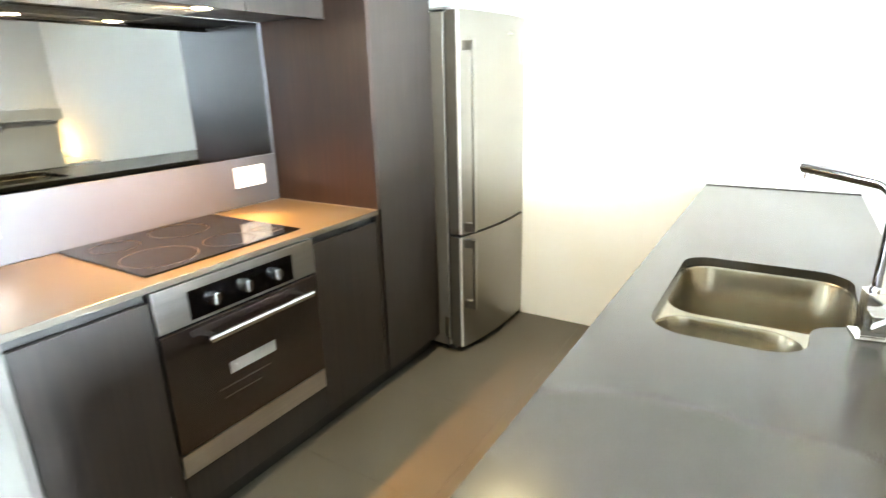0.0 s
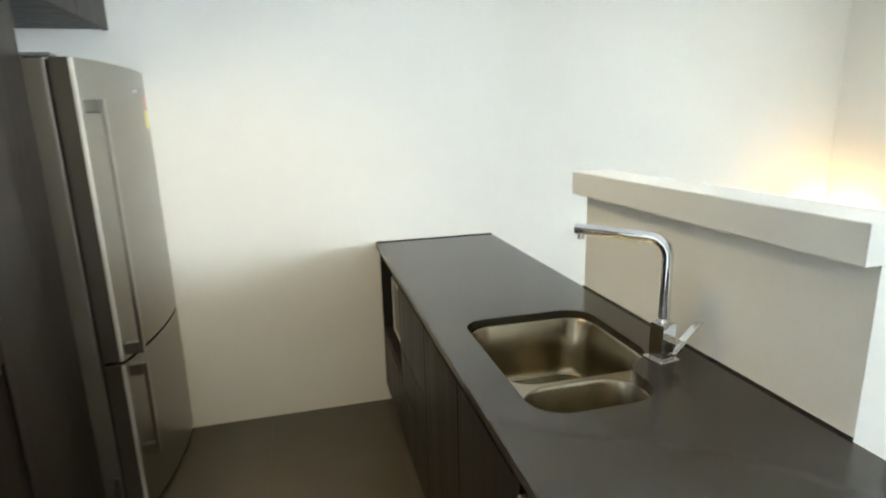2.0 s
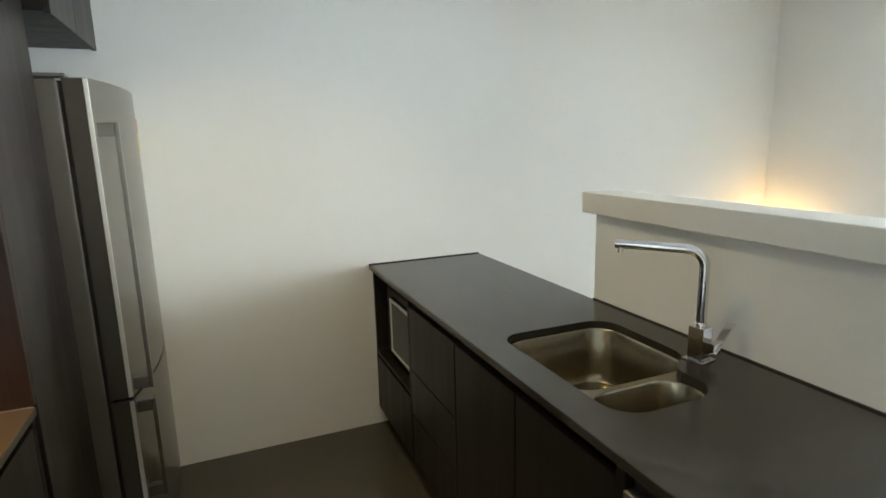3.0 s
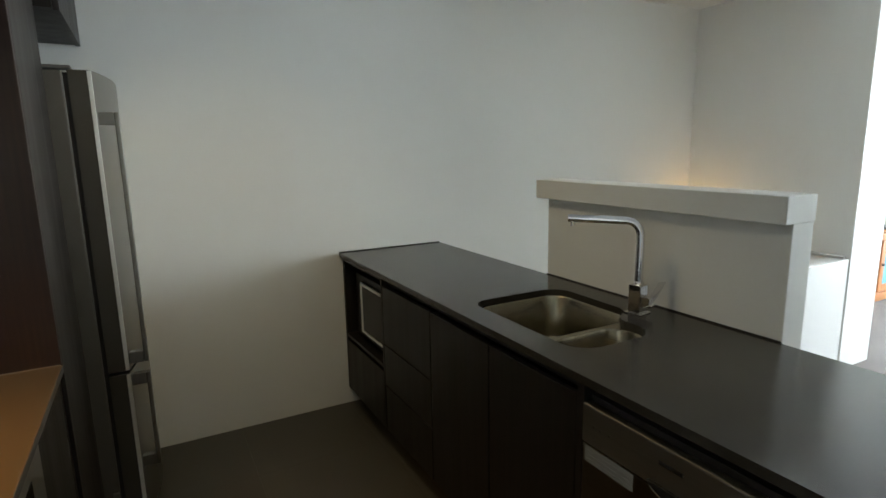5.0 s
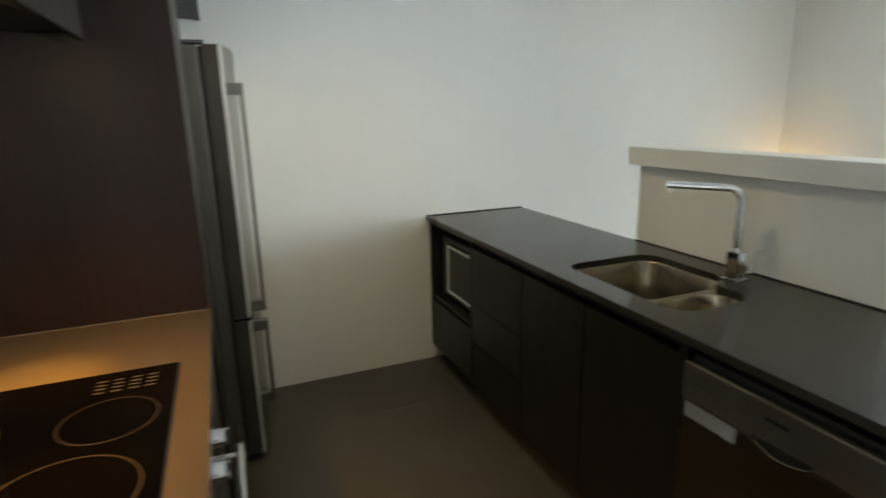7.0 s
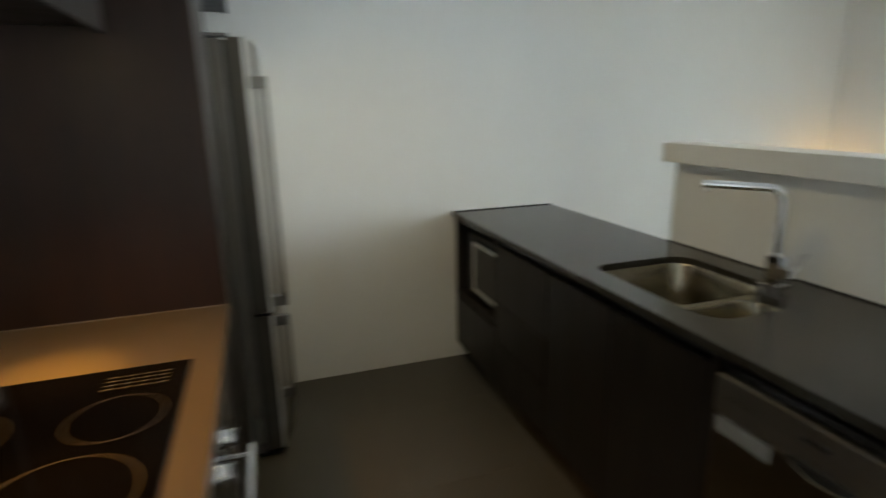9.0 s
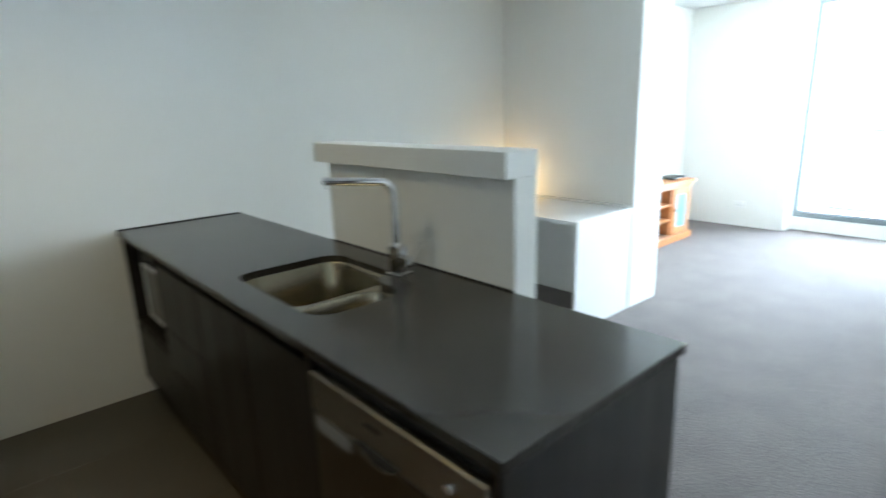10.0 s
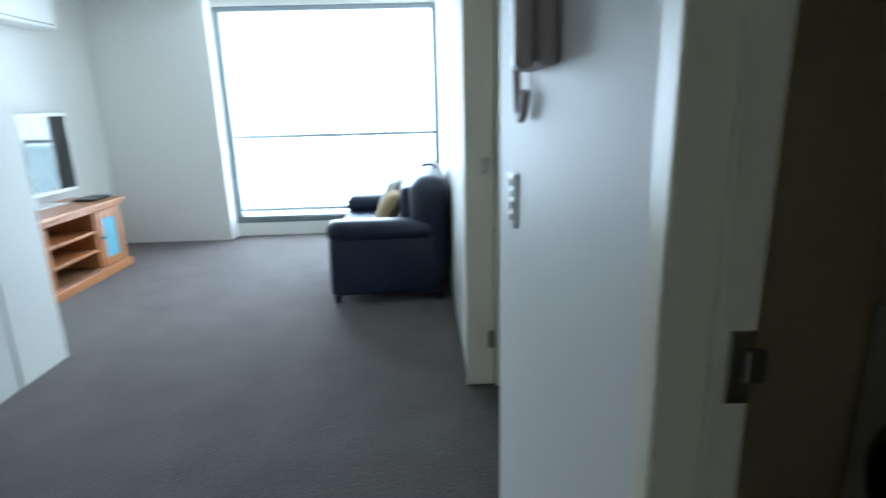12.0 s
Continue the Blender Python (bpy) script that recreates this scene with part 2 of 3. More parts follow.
def meshed(name, bm, mat, smooth=False):
    me = bpy.data.meshes.new(name)
    if smooth:
        for f in bm.faces:
            f.smooth = True
    bm.to_mesh(me)
    bm.free()
    me.materials.append(mat)
    if smooth:
        me.set_sharp_from_angle(angle=radians(40))
    return me


def base(name, x, y, z, label, category, group="", kind=""):
    ob = new(name)
    ob.location = (x, y, z)
    ob.empty_display_size = 0.1
    return tagged(ob, label, category, group, kind)


def part(name, bm, mat, parent, label="", smooth=False):
    ob = new(name, meshed(name, bm, mat, smooth))
    ob.parent = parent
    ob.matrix_parent_inverse = Matrix.Translation(-parent.location)
    if label:
        tagged(ob, label)
    return ob


def thing(name, bm, mat, label, category, smooth=False, group="", kind=""):
    return tagged(new(name, meshed(name, bm, mat, smooth)), label, category, group, kind)


def setting(name, bm, mat, label, category):
    return thing(name, bm, mat, label, category, kind="structure")


# ---- the shell: walls, floors, ceiling ----
TOP = 2.46
setting("wall_end", boxed((-2.1, 3.06, 3.0, 3.12, 0, TOP)), PAINT, "white painted kitchen end wall, plain and matt", "wall")
setting("wall_kitchen", boxed((-2.1, -2.0, -1.9, 3.0, 0, TOP)), PAINT, "white painted wall behind the cooking bench", "wall")
setting("wall_pillar", boxed((2.69, 3.06, 1.80, 3.0, 0, TOP), bevel=0.004), PAINT, "thick white wall stub beside the desk", "wall")
setting("wall_television", boxed((3.06, 6.3, 3.0, 3.12, 0, TOP)), PAINT, "white living room wall behind the television", "wall")
setting("wall_far", boxed((5.96, 6.3, 1.80, 3.0, 0, TOP), bevel=0.004), PAINT, "white pier wall beside the large window", "wall")
setting("wall_window_head", boxed((6.12, 6.3, -0.60, 1.80, 2.40, TOP)), PAINT, "white strip of wall over the large window", "wall")
setting("wall_window_sill", boxed((6.14, 6.3, -0.60, 1.80, 0, 0.145), bevel=0.003), PAINT, "low white upstand below the large window", "wall")
setting("wall_sofa", boxed((2.55, 6.3, -0.62, -0.50, 0, TOP), bevel=0.003), PAINT, "white wall behind the navy sofa", "wall")
setting("wall_intercom", boxed((0.492, 1.40, -0.572, -0.50, 0, TOP), (1.40, 1.72, -0.60, -0.555, 0, TOP), bevel=0.003), PAINT, "white wall that carries the intercom phone", "wall")
setting("wall_over_doors", boxed((1.72, 2.55, -0.62, -0.50, 2.06, TOP), (-0.38, 0.492, -0.60, -0.50, 2.06, TOP)), PAINT, "white wall over the two doorways", "wall")
setting("wall_hall", boxed((-2.1, -0.38, -0.60, -0.50, 0, TOP)), PAINT, "white hall wall behind the walk", "wall")
setting("ceiling", boxed((-2.1, 6.3, -2.6, 3.12, TOP, TOP + 0.1)), CEIL, "flat white plaster ceiling", "ceiling")
setting("floor", boxed((-2.1, 6.3, -2.6, 3.12, -0.2, -0.012)), CONCRETE, "concrete slab under carpet and tiles", "floor")
setting("carpet", boxed((0.45, 6.14, -0.62, 3.0, -0.012, 0.0), (1.72, 6.14, -2.6, -0.62, -0.012, 0.0)), CARPET, "grey-brown cut pile carpet with faint mottling", "carpet")
# rooms behind the doorways
for wn_, wb in (("wall_laundry_1", (1.35, 1.43, -2.6, -0.60, 0, TOP)), ("wall_laundry_2", (-0.9, 1.35, -2.7, -2.6, 0, TOP)), ("wall_laundry_3", (-1.0, -0.9, -2.7, -0.60, 0, TOP))):
    setting(wn_, boxed(wb), LAUNDRY, "beige painted laundry wall in dim light", "wall")
for wn_, wb in (("wall_bedroom_1", (1.60, 6.3, -2.7, -2.6, 0, TOP)), ("wall_bedroom_2", (6.2, 6.3, -2.6, -0.62, 0, TOP)), ("wall_bedroom_3", (1.60, 1.70, -2.6, -0.60, 0, TOP))):
    setting(wn_, boxed(wb), PAINT, "white bedroom wall behind the doorway", "wall")

# door frames without their leaves
door = base("door_1", 0.4, -0.55, 0, "cream painted laundry door frame, opening bare", "door frame", kind="structure")
part("jamb", boxed((0.452, 0.4915, -0.574, -0.496, 0, 2.06), bevel=0.003), TRIM, door)
part("jamb", boxed((-0.384, -0.362, -0.590, -0.492, 0, 2.06), bevel=0.003), TRIM, door)
part("door_stop", boxed((0.444, 0.452, -0.572, -0.538, 0, 2.04), bevel=0.002), TRIM, door)
part("head", boxed((-0.362, 0.452, -0.574, -0.492, 2.03, 2.06), bevel=0.003), TRIM, door)
part("strike_plate", boxed((0.4415, 0.444, -0.571, -0.550, 1.118, 1.182), bevel=0.001), STEEL, door, "worn steel strike plate")
part("latch_keeper", boxed((0.433, 0.4415, -0.576, -0.560, 1.140, 1.168), bevel=0.002), STEEL, door, "dull steel latch keeper")
door = base("door_2", 2.5, -0.56, 0, "cream painted bedroom door frame, opening bare", "door frame", kind="structure")
part("jamb", boxed((2.532, 2.556, -0.632, -0.494, 0, 2.06), bevel=0.003), TRIM, door)
part("jamb", boxed((1.714, 1.736, -0.632, -0.548, 0, 2.06), bevel=0.003), TRIM, door)
part("head", boxed((1.736, 2.532, -0.632, -0.494, 2.03, 2.06), bevel=0.003), TRIM, door)
part("strike_plate", boxed((2.528, 2.532, -0.615, -0.575, 1.06, 1.13), bevel=0.001), STEEL, door, "steel strike plate")
leaf = part("leaf", boxed((2.490, 2.528, -1.42, -0.634, 0.008, 2.026), bevel=0.002), TRIM, door, "cream door leaf standing open")
part("handle", swept([(2.490, -1.36, 1.0), (2.440, -1.36, 1.0), (2.436, -1.35, 1.0), (2.436, -1.24, 1.0)], 0.009, 10), STEEL, leaf, "steel lever handle", smooth=True)
part("hinge", boxed((2.524, 2.532, -0.628, -0.600, 0.20, 0.29), bevel=0.002), STEEL, door, "steel butt hinge")

# ---- window, balcony ----
win = base("window_1", 6.2, 0.65, 0.145, "large grey aluminium window, blown out by daylight", "window", kind="structure")
fr = part("window_frame", boxed((6.15, 6.25, 1.735, 1.80, 0.145, 2.40), (6.15, 6.25, -0.50, -0.44, 0.145, 2.40), (6.15, 6.25, -0.44, 1.735, 2.35, 2.40), (6.15, 6.25, -0.44, 1.735, 0.145, 0.215), bevel=0.004), ALU, win)
part("window_track", boxed((6.135, 6.15, -0.44, 1.735, 0.155, 0.175), (6.135, 6.15, 0.55, 1.735, 0.185, 0.200), bevel=0.002), ALU, win)
pane = part("pane", boxed((6.195, 6.205, -0.44, 1.735, 0.215, 2.35)), PANE, win)
pane.visible_shadow = False
setting("balcony_floor", boxed((6.3, 7.44, -1.4, 3.0, -0.2, 0.02)), CONCRETE, "pale concrete balcony floor", "balcony")
rail = base("balustrade", 7.35, 0.7, 0.02, "glass balcony balustrade with thin grey handrail", "balustrade")
part("handrail", swept([(7.35, -1.4, 1.035), (7.35, 3.0, 1.035)], 0.022), ALU, rail, smooth=True)
part("bottom_rail", boxed((7.33, 7.37, -1.4, 3.0, 0.06, 0.10), bevel=0.004), ALU, rail)
for py in (-1.2, 0.05, 1.3, 2.6):
    part("post", boxed((7.335, 7.365, py - 0.012, py + 0.012, 0.02, 1.02), bevel=0.003), ALU, rail)
for y0, y1 in ((-1.18, 0.03), (0.07, 1.28), (1.32, 2.58)):
    p = part("pane", boxed((7.345, 7.355, y0, y1, 0.10, 0.98)), BALUSTRADE, rail)
    p.visible_shadow = False


# ---- cooking bench along the kitchen wall ----
FRONT = -1.385


def base_cabinet(y0, y1, name="base_cabinet", label="dark wood laminate base cabinet under the stone bench"):
    c = base(name, -1.7, (y0 + y1) / 2, 0.10, label, "cabinet", "cooking bench cabinets")
    part("body", boxed((-1.97, FRONT - 0.020, y0 + 0.002, y1 - 0.002, 0.10, 0.838)), WOOD, c)
    part("door", boxed((FRONT - 0.018, FRONT, y0 + 0.002, y1 - 0.002, 0.10, 0.845), bevel=0.0015), WOOD, c)
    part("finger_rail", boxed((FRONT - 0.05, FRONT - 0.03, y0 + 0.002, y1 - 0.002, 0.838, 0.878)), SHADOWGAP, c, "recessed black finger rail")
    return c


base_cabinet(0.425, 0.785)
base_cabinet(1.43, 1.828)
thing("end_panel", boxed((-1.98, FRONT + 0.002, 0.400, 0.424, 0.0, 0.878), bevel=0.002), SIDE_GREY, "grey laminate end panel closing the cooking bench", "panel")
thing("kickboard", boxed((-1.46, -1.445, 0.425, 2.30, 0.0, 0.098)), SHADOWGAP, "black recessed kickboard under the cabinets", "kickboard")
thing("oven_filler_panel", boxed((FRONT - 0.018, FRONT, 0.787, 1.428, 0.10, 0.228), bevel=0.0015), WOOD, "dark laminate filler panel below the oven", "panel")
top = base("cooking_benchtop", -1.68, 1.1, 0.879, "polished grey stone benchtop around the cooktop", "benchtop")
part("slab", boxed((-1.985, -1.371, 0.400, 1.826, 0.879, 0.9), bevel=0.002), STONE_L, top)
part("joint", boxed((-1.985, -1.376, 1.8262, 1.8298, 0.885, 0.9012)), STICKER, top, "pale sealant line against the pantry side")
thing("splash_upstand", boxed((-1.999, -1.985, 0.400, 1.828, 0.9005, 1.122), bevel=0.0015), UPSTAND, "mauve-grey splashback strip above the benchtop", "splashback")
mir = base("mirror_splashback", -1.99, 1.1, 1.125, "grey tinted mirror splashback with a pale edge strip", "mirror")
part("mirror_glass", boxed((-1.999, -1.988, 0.400, 1.812, 1.1235, 1.705)), MIRROR, mir)
part("edge_strip", boxed((-1.999, -1.984, 1.812, 1.828, 1.1235, 1.705), bevel=0.001), UPSTAND, mir, "grey edge strip")

# double power outlet
gpo = base("power_outlet", -1.985, 1.66, 1.035, "white double power outlet on the splashback beside the pantry", "power outlet")
part("plate", boxed((-1.985, -1.974, 1.575, 1.745, 0.990, 1.083), bevel=0.004), WHITE_P, gpo)
for oy in (1.615, 1.705):
    part("socket", boxed((-1.974, -1.9725, oy - 0.012, oy - 0.008, 1.018, 1.032), (-1.974, -1.9725, oy + 0.008, oy + 0.012, 1.018, 1.032), (-1.974, -1.9725, oy - 0.002, oy + 0.002, 1.005, 1.016)), INK, gpo)
    part("rocker", boxed((-1.974, -1.969, oy - 0.012, oy + 0.012, 1.052, 1.068), bevel=0.0015), WHITE_P, gpo)

tagged(copy_thing(gpo, pose(-1.985, 0.585, 1.035)), "white double power outlet near the bench end")

# cooktop
hob = base("cooktop", -1.71, 1.12, 0.9, "black ceramic glass cooktop with four printed rings", "cooktop")
part("glass", boxed((-1.975, -1.440, 0.815, 1.432, 0.9005, 0.9065), bevel=0.002), BLACK_GLASS, hob)


def ring(cx, cy, r, w, z):
    bm = bmesh.new()
    a = [[bm.verts.new((cx + q * math.cos(math.tau * k / 56), cy + q * math.sin(math.tau * k / 56), z)) for k in range(56)] for q in (r - w, r)]
    for k in range(56):
        bm.faces.new((a[0][k], a[1][k], a[1][(k + 1) % 56], a[0][(k + 1) % 56]))
    bmesh.ops.recalc_face_normals(bm, faces=bm.faces[:])
    return bm


for cx, cy, r in ((-1.556, 1.198, 0.090), (-1.592, 0.955, 0.120), (-1.845, 1.19, 0.108), (-1.845, 0.945, 0.080)):
    part("heating_ring", ring(cx, cy, r, 0.0034, 0.9069), RING, hob)
for i in range(4):
    for j in range(4):
        px, py = -1.606 + 0.034 * i, 1.325 + 0.019 * j
        part("touch_mark", boxed((px, px + 0.020, py, py + 0.0050, 0.9066, 0.9070)), PRINT, hob)

# built-in oven
oven = base("oven", -1.6, 1.107, 0.235, "built-in stainless oven with black glass door", "oven")
part("body", boxed((-1.95, FRONT - 0.01, 0.79, 1.425, 0.235, 0.868)), BLACK, oven)
part("control_panel", boxed((FRONT - 0.012, FRONT + 0.008, 0.787, 1.428, 0.737, 0.872), bevel=0.002), STEEL_H, oven, "brushed steel control panel")
part("display", boxed((FRONT + 0.008, FRONT + 0.0095, 0.895, 1.317, 0.747, 0.842), bevel=0.0006), BLACK_GLASS, oven, "black glass fascia")
for ky in (0.977, 1.103, 1.232):
    knob = part("knob", rod(bmesh.new(), (FRONT + 0.0095, ky, 0.795), (FRONT + 0.032, ky, 0.795), 0.023, 28, 0.020), CHROME, oven, "shiny chrome knob", smooth=True)
    part("pointer", boxed((FRONT + 0.032, FRONT + 0.040, ky - 0.005, ky + 0.005, 0.775, 0.815), bevel=0.0015), CHROME, knob)
dr = part("door", boxed((FRONT - 0.010, FRONT + 0.010, 0.787, 1.428, 0.322, 0.730), bevel=0.003), OVEN_GLASS, oven, "dark tinted oven glass door")
part("handle", swept([(FRONT + 0.012, 0.945, 0.682), (FRONT + 0.050, 0.94, 0.682), (FRONT + 0.055, 0.93, 0.682)], 0.009), CHROME, dr, smooth=True)
part("handle", swept([(FRONT + 0.055, 0.915, 0.682), (FRONT + 0.055, 1.36, 0.682)], 0.0115, 16), CHROME, dr, "polished steel bar handle", smooth=True)
part("handle", swept([(FRONT + 0.012, 1.33, 0.682), (FRONT + 0.050, 1.33, 0.682)], 0.009), CHROME, dr, smooth=True)
part("sticker", boxed((FRONT + 0.010, FRONT + 0.0112, 1.000, 1.195, 0.510, 0.552)), STICKER, dr, "pale paper label")
for k in range(3):
    part("printed_line", boxed((FRONT + 0.0112, FRONT + 0.0116, 1.01, 1.185, 0.518 + 0.011 * k, 0.521 + 0.011 * k)), INK, dr)
for k, (a, b) in enumerate(((0.95, 1.165), (0.965, 1.12))):
    part("printed_line", boxed((FRONT + 0.010, FRONT + 0.0106, a, b, 0.470 - 0.035 * k, 0.472 - 0.035 * k)), PRINT, dr)
part("bottom_strip", boxed((FRONT - 0.010, FRONT + 0.008, 0.787, 1.428, 0.236, 0.316), bevel=0.002), STEEL_H, oven, "brushed steel bottom strip")

# overhead cabinet and slide-out hood
over = base("overhead_cabinet", -1.8, 1.1, 1.70, "dark laminate overhead cabinet above the cooktop", "cabinet", "overhead cabinets")
part("body", boxed((-1.99, -1.612, 0.400, 1.826, 1.736, TOP - 0.002), (-1.99, -1.612, 0.400, 0.828, 1.707, 1.735), (-1.99, -1.612, 1.422, 1.826, 1.707, 1.735)), WOOD, over)
for y0, y1 in ((0.400, 0.786), (0.788, 1.430), (1.432, 1.826)):
    part("door", boxed((-1.610, -1.592, y0 + 0.001, y1 - 0.001, 1.690, TOP - 0.004), bevel=0.0015), WOOD, over)
hood = base("range_hood", -1.78, 1.12, 1.70, "slim dark slide-out range hood with two lit halogen lamps", "range hood")
part("body", boxed((-1.985, -1.632, 0.83, 1.42, 1.705, 1.733), bevel=0.003), HOODMETAL, hood)
part("filter", boxed((-1.95, -1.765, 0.87, 1.38, 1.700, 1.7055), bevel=0.001), HOODMETAL, hood, "aluminium grease filter")
for x in (-1.93, -1.905, -1.88, -1.855, -1.83, -1.805, -1.785):
    part("slat", boxed((x, x + 0.004, 0.88, 1.37, 1.698, 1.7002)), HOODMETAL, hood)
part("front_lip", boxed((-1.63, -1.613, 0.83, 1.42, 1.697, 1.733), bevel=0.003), HOODMETAL, hood, "brushed steel front lip")
for ly in (0.965, 1.325):
    rim = part("lamp", lathe([(0.033, 0), (0.038, 0.002), (0.038, 0.008)], (-1.698, ly, 1.700)), CHROME, hood, smooth=True)
    part("bulb", lathe([(0.028, 0), (0.031, 0.003)], (-1.698, ly, 1.697)), LENS, rim, "glowing halogen lens")

# tall pantry
pan = base("pantry_cabinet", -1.68, 2.06, 0.10, "tall dark wood pantry cabinet beside the fridge", "cabinet")
part("side_panel", boxed((-1.998, FRONT + 0.010, 1.830, 1.850, 0.9, TOP - 0.002), bevel=0.0015), WOOD_RED, pan, "reddish dark veneer side panel")
part("lower_side", boxed((-1.998, FRONT, 1.830, 1.850, 0.10, 0.8995)), WOOD, pan)
part("body", boxed((-1.998, FRONT - 0.012, 1.852, 2.298, 0.10, TOP - 0.002)), WOOD, pan)
part("door", boxed((FRONT - 0.010, FRONT + 0.010, 1.852, 2.298, 0.10, TOP - 0.004), bevel=0.0015), WOOD, pan)

# cabinet over the fridge
oc = base("overhead_cabinet", -1.65, 2.65, 1.93, "dark laminate overhead cabinet above the fridge", "cabinet", "overhead cabinets")
part("body", boxed((-1.998, -1.326, 2.302, 2.997, 1.932, TOP - 0.002)), WOOD, oc)
for y0, y1 in ((2.302, 2.649), (2.651, 2.997)):
    part("door", boxed((-1.324, -1.306, y0, y1, 1.926, TOP - 0.004), bevel=0.0015), WOOD, oc)

# ---- fridge ----
fridge = base("fridge", -1.6, 2.65, 0.0, "stainless steel two-door fridge freezer with bowed doors", "fridge")
FY0, FY1 = 2.335, 2.990


def bowed(z0, z1):
    bm = bmesh.new()
    n = 16
    front, back = [], []
    for k in range(n + 1):
        u = k / n
        y = FY0 + (FY1 - FY0) * u
        x = -1.246 + 0.030 * (1 - (2 * u - 1) ** 2) + 0.048 * u
        front.append([bm.verts.new((x, y, z)) for z in (z0, z0 + 0.004, z1 - 0.004, z1)])
        back.append([bm.verts.new((-1.312, y, z)) for z in (z0, z1)])
    for k in range(n):
        for j in range(3):
            bm.faces.new((front[k][j], front[k + 1][j], front[k + 1][j + 1], front[k][j + 1]))
        bm.faces.new((back[k][0], back[k + 1][0], front[k + 1][0], front[k][0]))
        bm.faces.new((front[k][3], front[k + 1][3], back[k + 1][1], back[k][1]))
        bm.faces.new((back[k][0], back[k][1], back[k + 1][1], back[k + 1][0]))
    for k in (0, n):
        bm.faces.new((back[k][0], front[k][0], front[k][1], front[k][2], front[k][3], back[k][1]))
    bmesh.ops.recalc_face_normals(bm, faces=bm.faces[:])
    return bm


part("body", boxed((-1.96, -1.326, FY0 - 0.006, FY1 - 0.004, 0.03, 1.745), bevel=0.006), FRIDGE_BODY, fridge, "pale grey painted fridge body")
part("gasket", boxed((-1.327, -1.311, FY0 + 0.004, FY1 - 0.02, 0.06, 1.738)), BLACK, fridge)
part("plinth_grille", boxed((-1.36, -1.310, FY0 + 0.02, FY1 - 0.02, 0.0, 0.032), bevel=0.004), BLACK, fridge)
up = part("door", bowed(0.672, 1.748), STEEL, fridge, "tall brushed steel upper door", smooth=True)
low = part("door", bowed(0.036, 0.660), STEEL, fridge, "brushed steel freezer door", smooth=True)
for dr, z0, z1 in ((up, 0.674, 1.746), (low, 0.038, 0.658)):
    part("door_side", boxed((-1.3125, -1.2495, FY0 - 0.004, FY0 + 0.0005, z0, z1), bevel=0.001), DOOR_SIDE, dr, "steel door side with its olive reflection in the colour")
    part("edge_trim", boxed((-1.2570, -1.2430, FY0 - 0.0048, FY0 + 0.003, z0, z1), bevel=0.002), BRIGHT, dr, "bright rounded door edge")
for dr, z0, z1 in ((up, 0.688, 1.612), (low, 0.262, 0.645)):
    part("handle", boxed((-1.193, -1.179, 2.356, 2.386, z0, z1), bevel=0.003), STEEL, dr, "flat steel bar handle")
    for a, b in ((z0, z0 + 0.045), (z1 - 0.045, z1)):
        part("handle_bracket", boxed((-1.246, -1.193, 2.357, 2.385, a, b), bevel=0.003), STEEL, dr)
part("hinge_cap", boxed((-1.40, -1.30, FY0 - 0.015, FY0 + 0.04, 1.749, 1.760), bevel=0.003), SIDE_GREY, fridge)
part("hinge_cover", boxed((-1.350, -1.328, FY0 - 0.012, FY0 - 0.004, 0.08, 0.20), bevel=0.002), STEEL, fridge)
# rating stickers and the maker's mark as a plain bar
part("rating_sticker", boxed((-1.1985, -1.1905, 2.902, 2.955, 1.592, 1.650), bevel=0.0005), RED_P, up, "red half-round rating sticker")
part("rating_sticker", boxed((-1.1985, -1.1905, 2.902, 2.955, 1.512, 1.588), bevel=0.0005), YELLOW_P, up, "yellow energy rating sticker")
part("badge", boxed((-1.194, -1.1868, 2.760, 2.815, 1.655, 1.668), bevel=0.001), CHROME, up)

# ---- island bench ----
IX0, IX1, IY0, IY1 = -0.208, 0.425, 0.400, 2.993
IF = -0.192
cut = filleted([(-0.103, 1.757, 0.070), (0.312, 1.757, 0.085), (0.305, 1.385, 0.075), (0.207, 1.335, 0.075), (0.207, 1.168, 0.085), (-0.104, 1.168, 0.085)], 10)
edge = filleted([(IX0, IY0, 0.003), (IX1, IY0, 0.003), (IX1, IY1, 0.003), (IX0, IY1, 0.003)], 2)
top = base("island_benchtop", 0.11, 1.7, 0.876, "polished dark grey stone island benchtop with sink cutout", "benchtop")
part("slab", sheet(edge, [cut], 0.876, 0.900), STONE, top)
# black strips fill the gaps, standing in for the shade in them
part("joint", boxed((IX0, IX1, IY1 + 0.0002, 2.9998, 0.880, 0.9045)), SHADOWGAP, top, "black strip for the shaded gap against the wall")
part("joint", boxed((IX1 + 0.0002, 0.4298, 0.925, 1.967, 0.880, 0.9045)), SHADOWGAP, top, "black strip for the shaded gap against the partition")
thing("island_end_panel", boxed((IF - 0.004, 0.424, 0.412, 0.436, 0.0, 0.872), bevel=0.002), WOOD, "dark laminate panel closing the island end", "panel")
thing("island_back_panel", boxed((0.408, 0.424, 0.438, 2.996, 0.0, 0.872)), WOOD, "dark laminate panel along the island back", "panel")
thing("kickboard", boxed((-0.115, -0.10, 0.438, 2.996, 0.0, 0.098)), SHADOWGAP, "black recessed kickboard under the island", "kickboard")
thing("island_finger_rail", boxed((IF + 0.030, IF + 0.045, 1.062, 2.418, 0.836, 0.876)), SHADOWGAP, "black recessed finger rail below the benchtop", "rail")


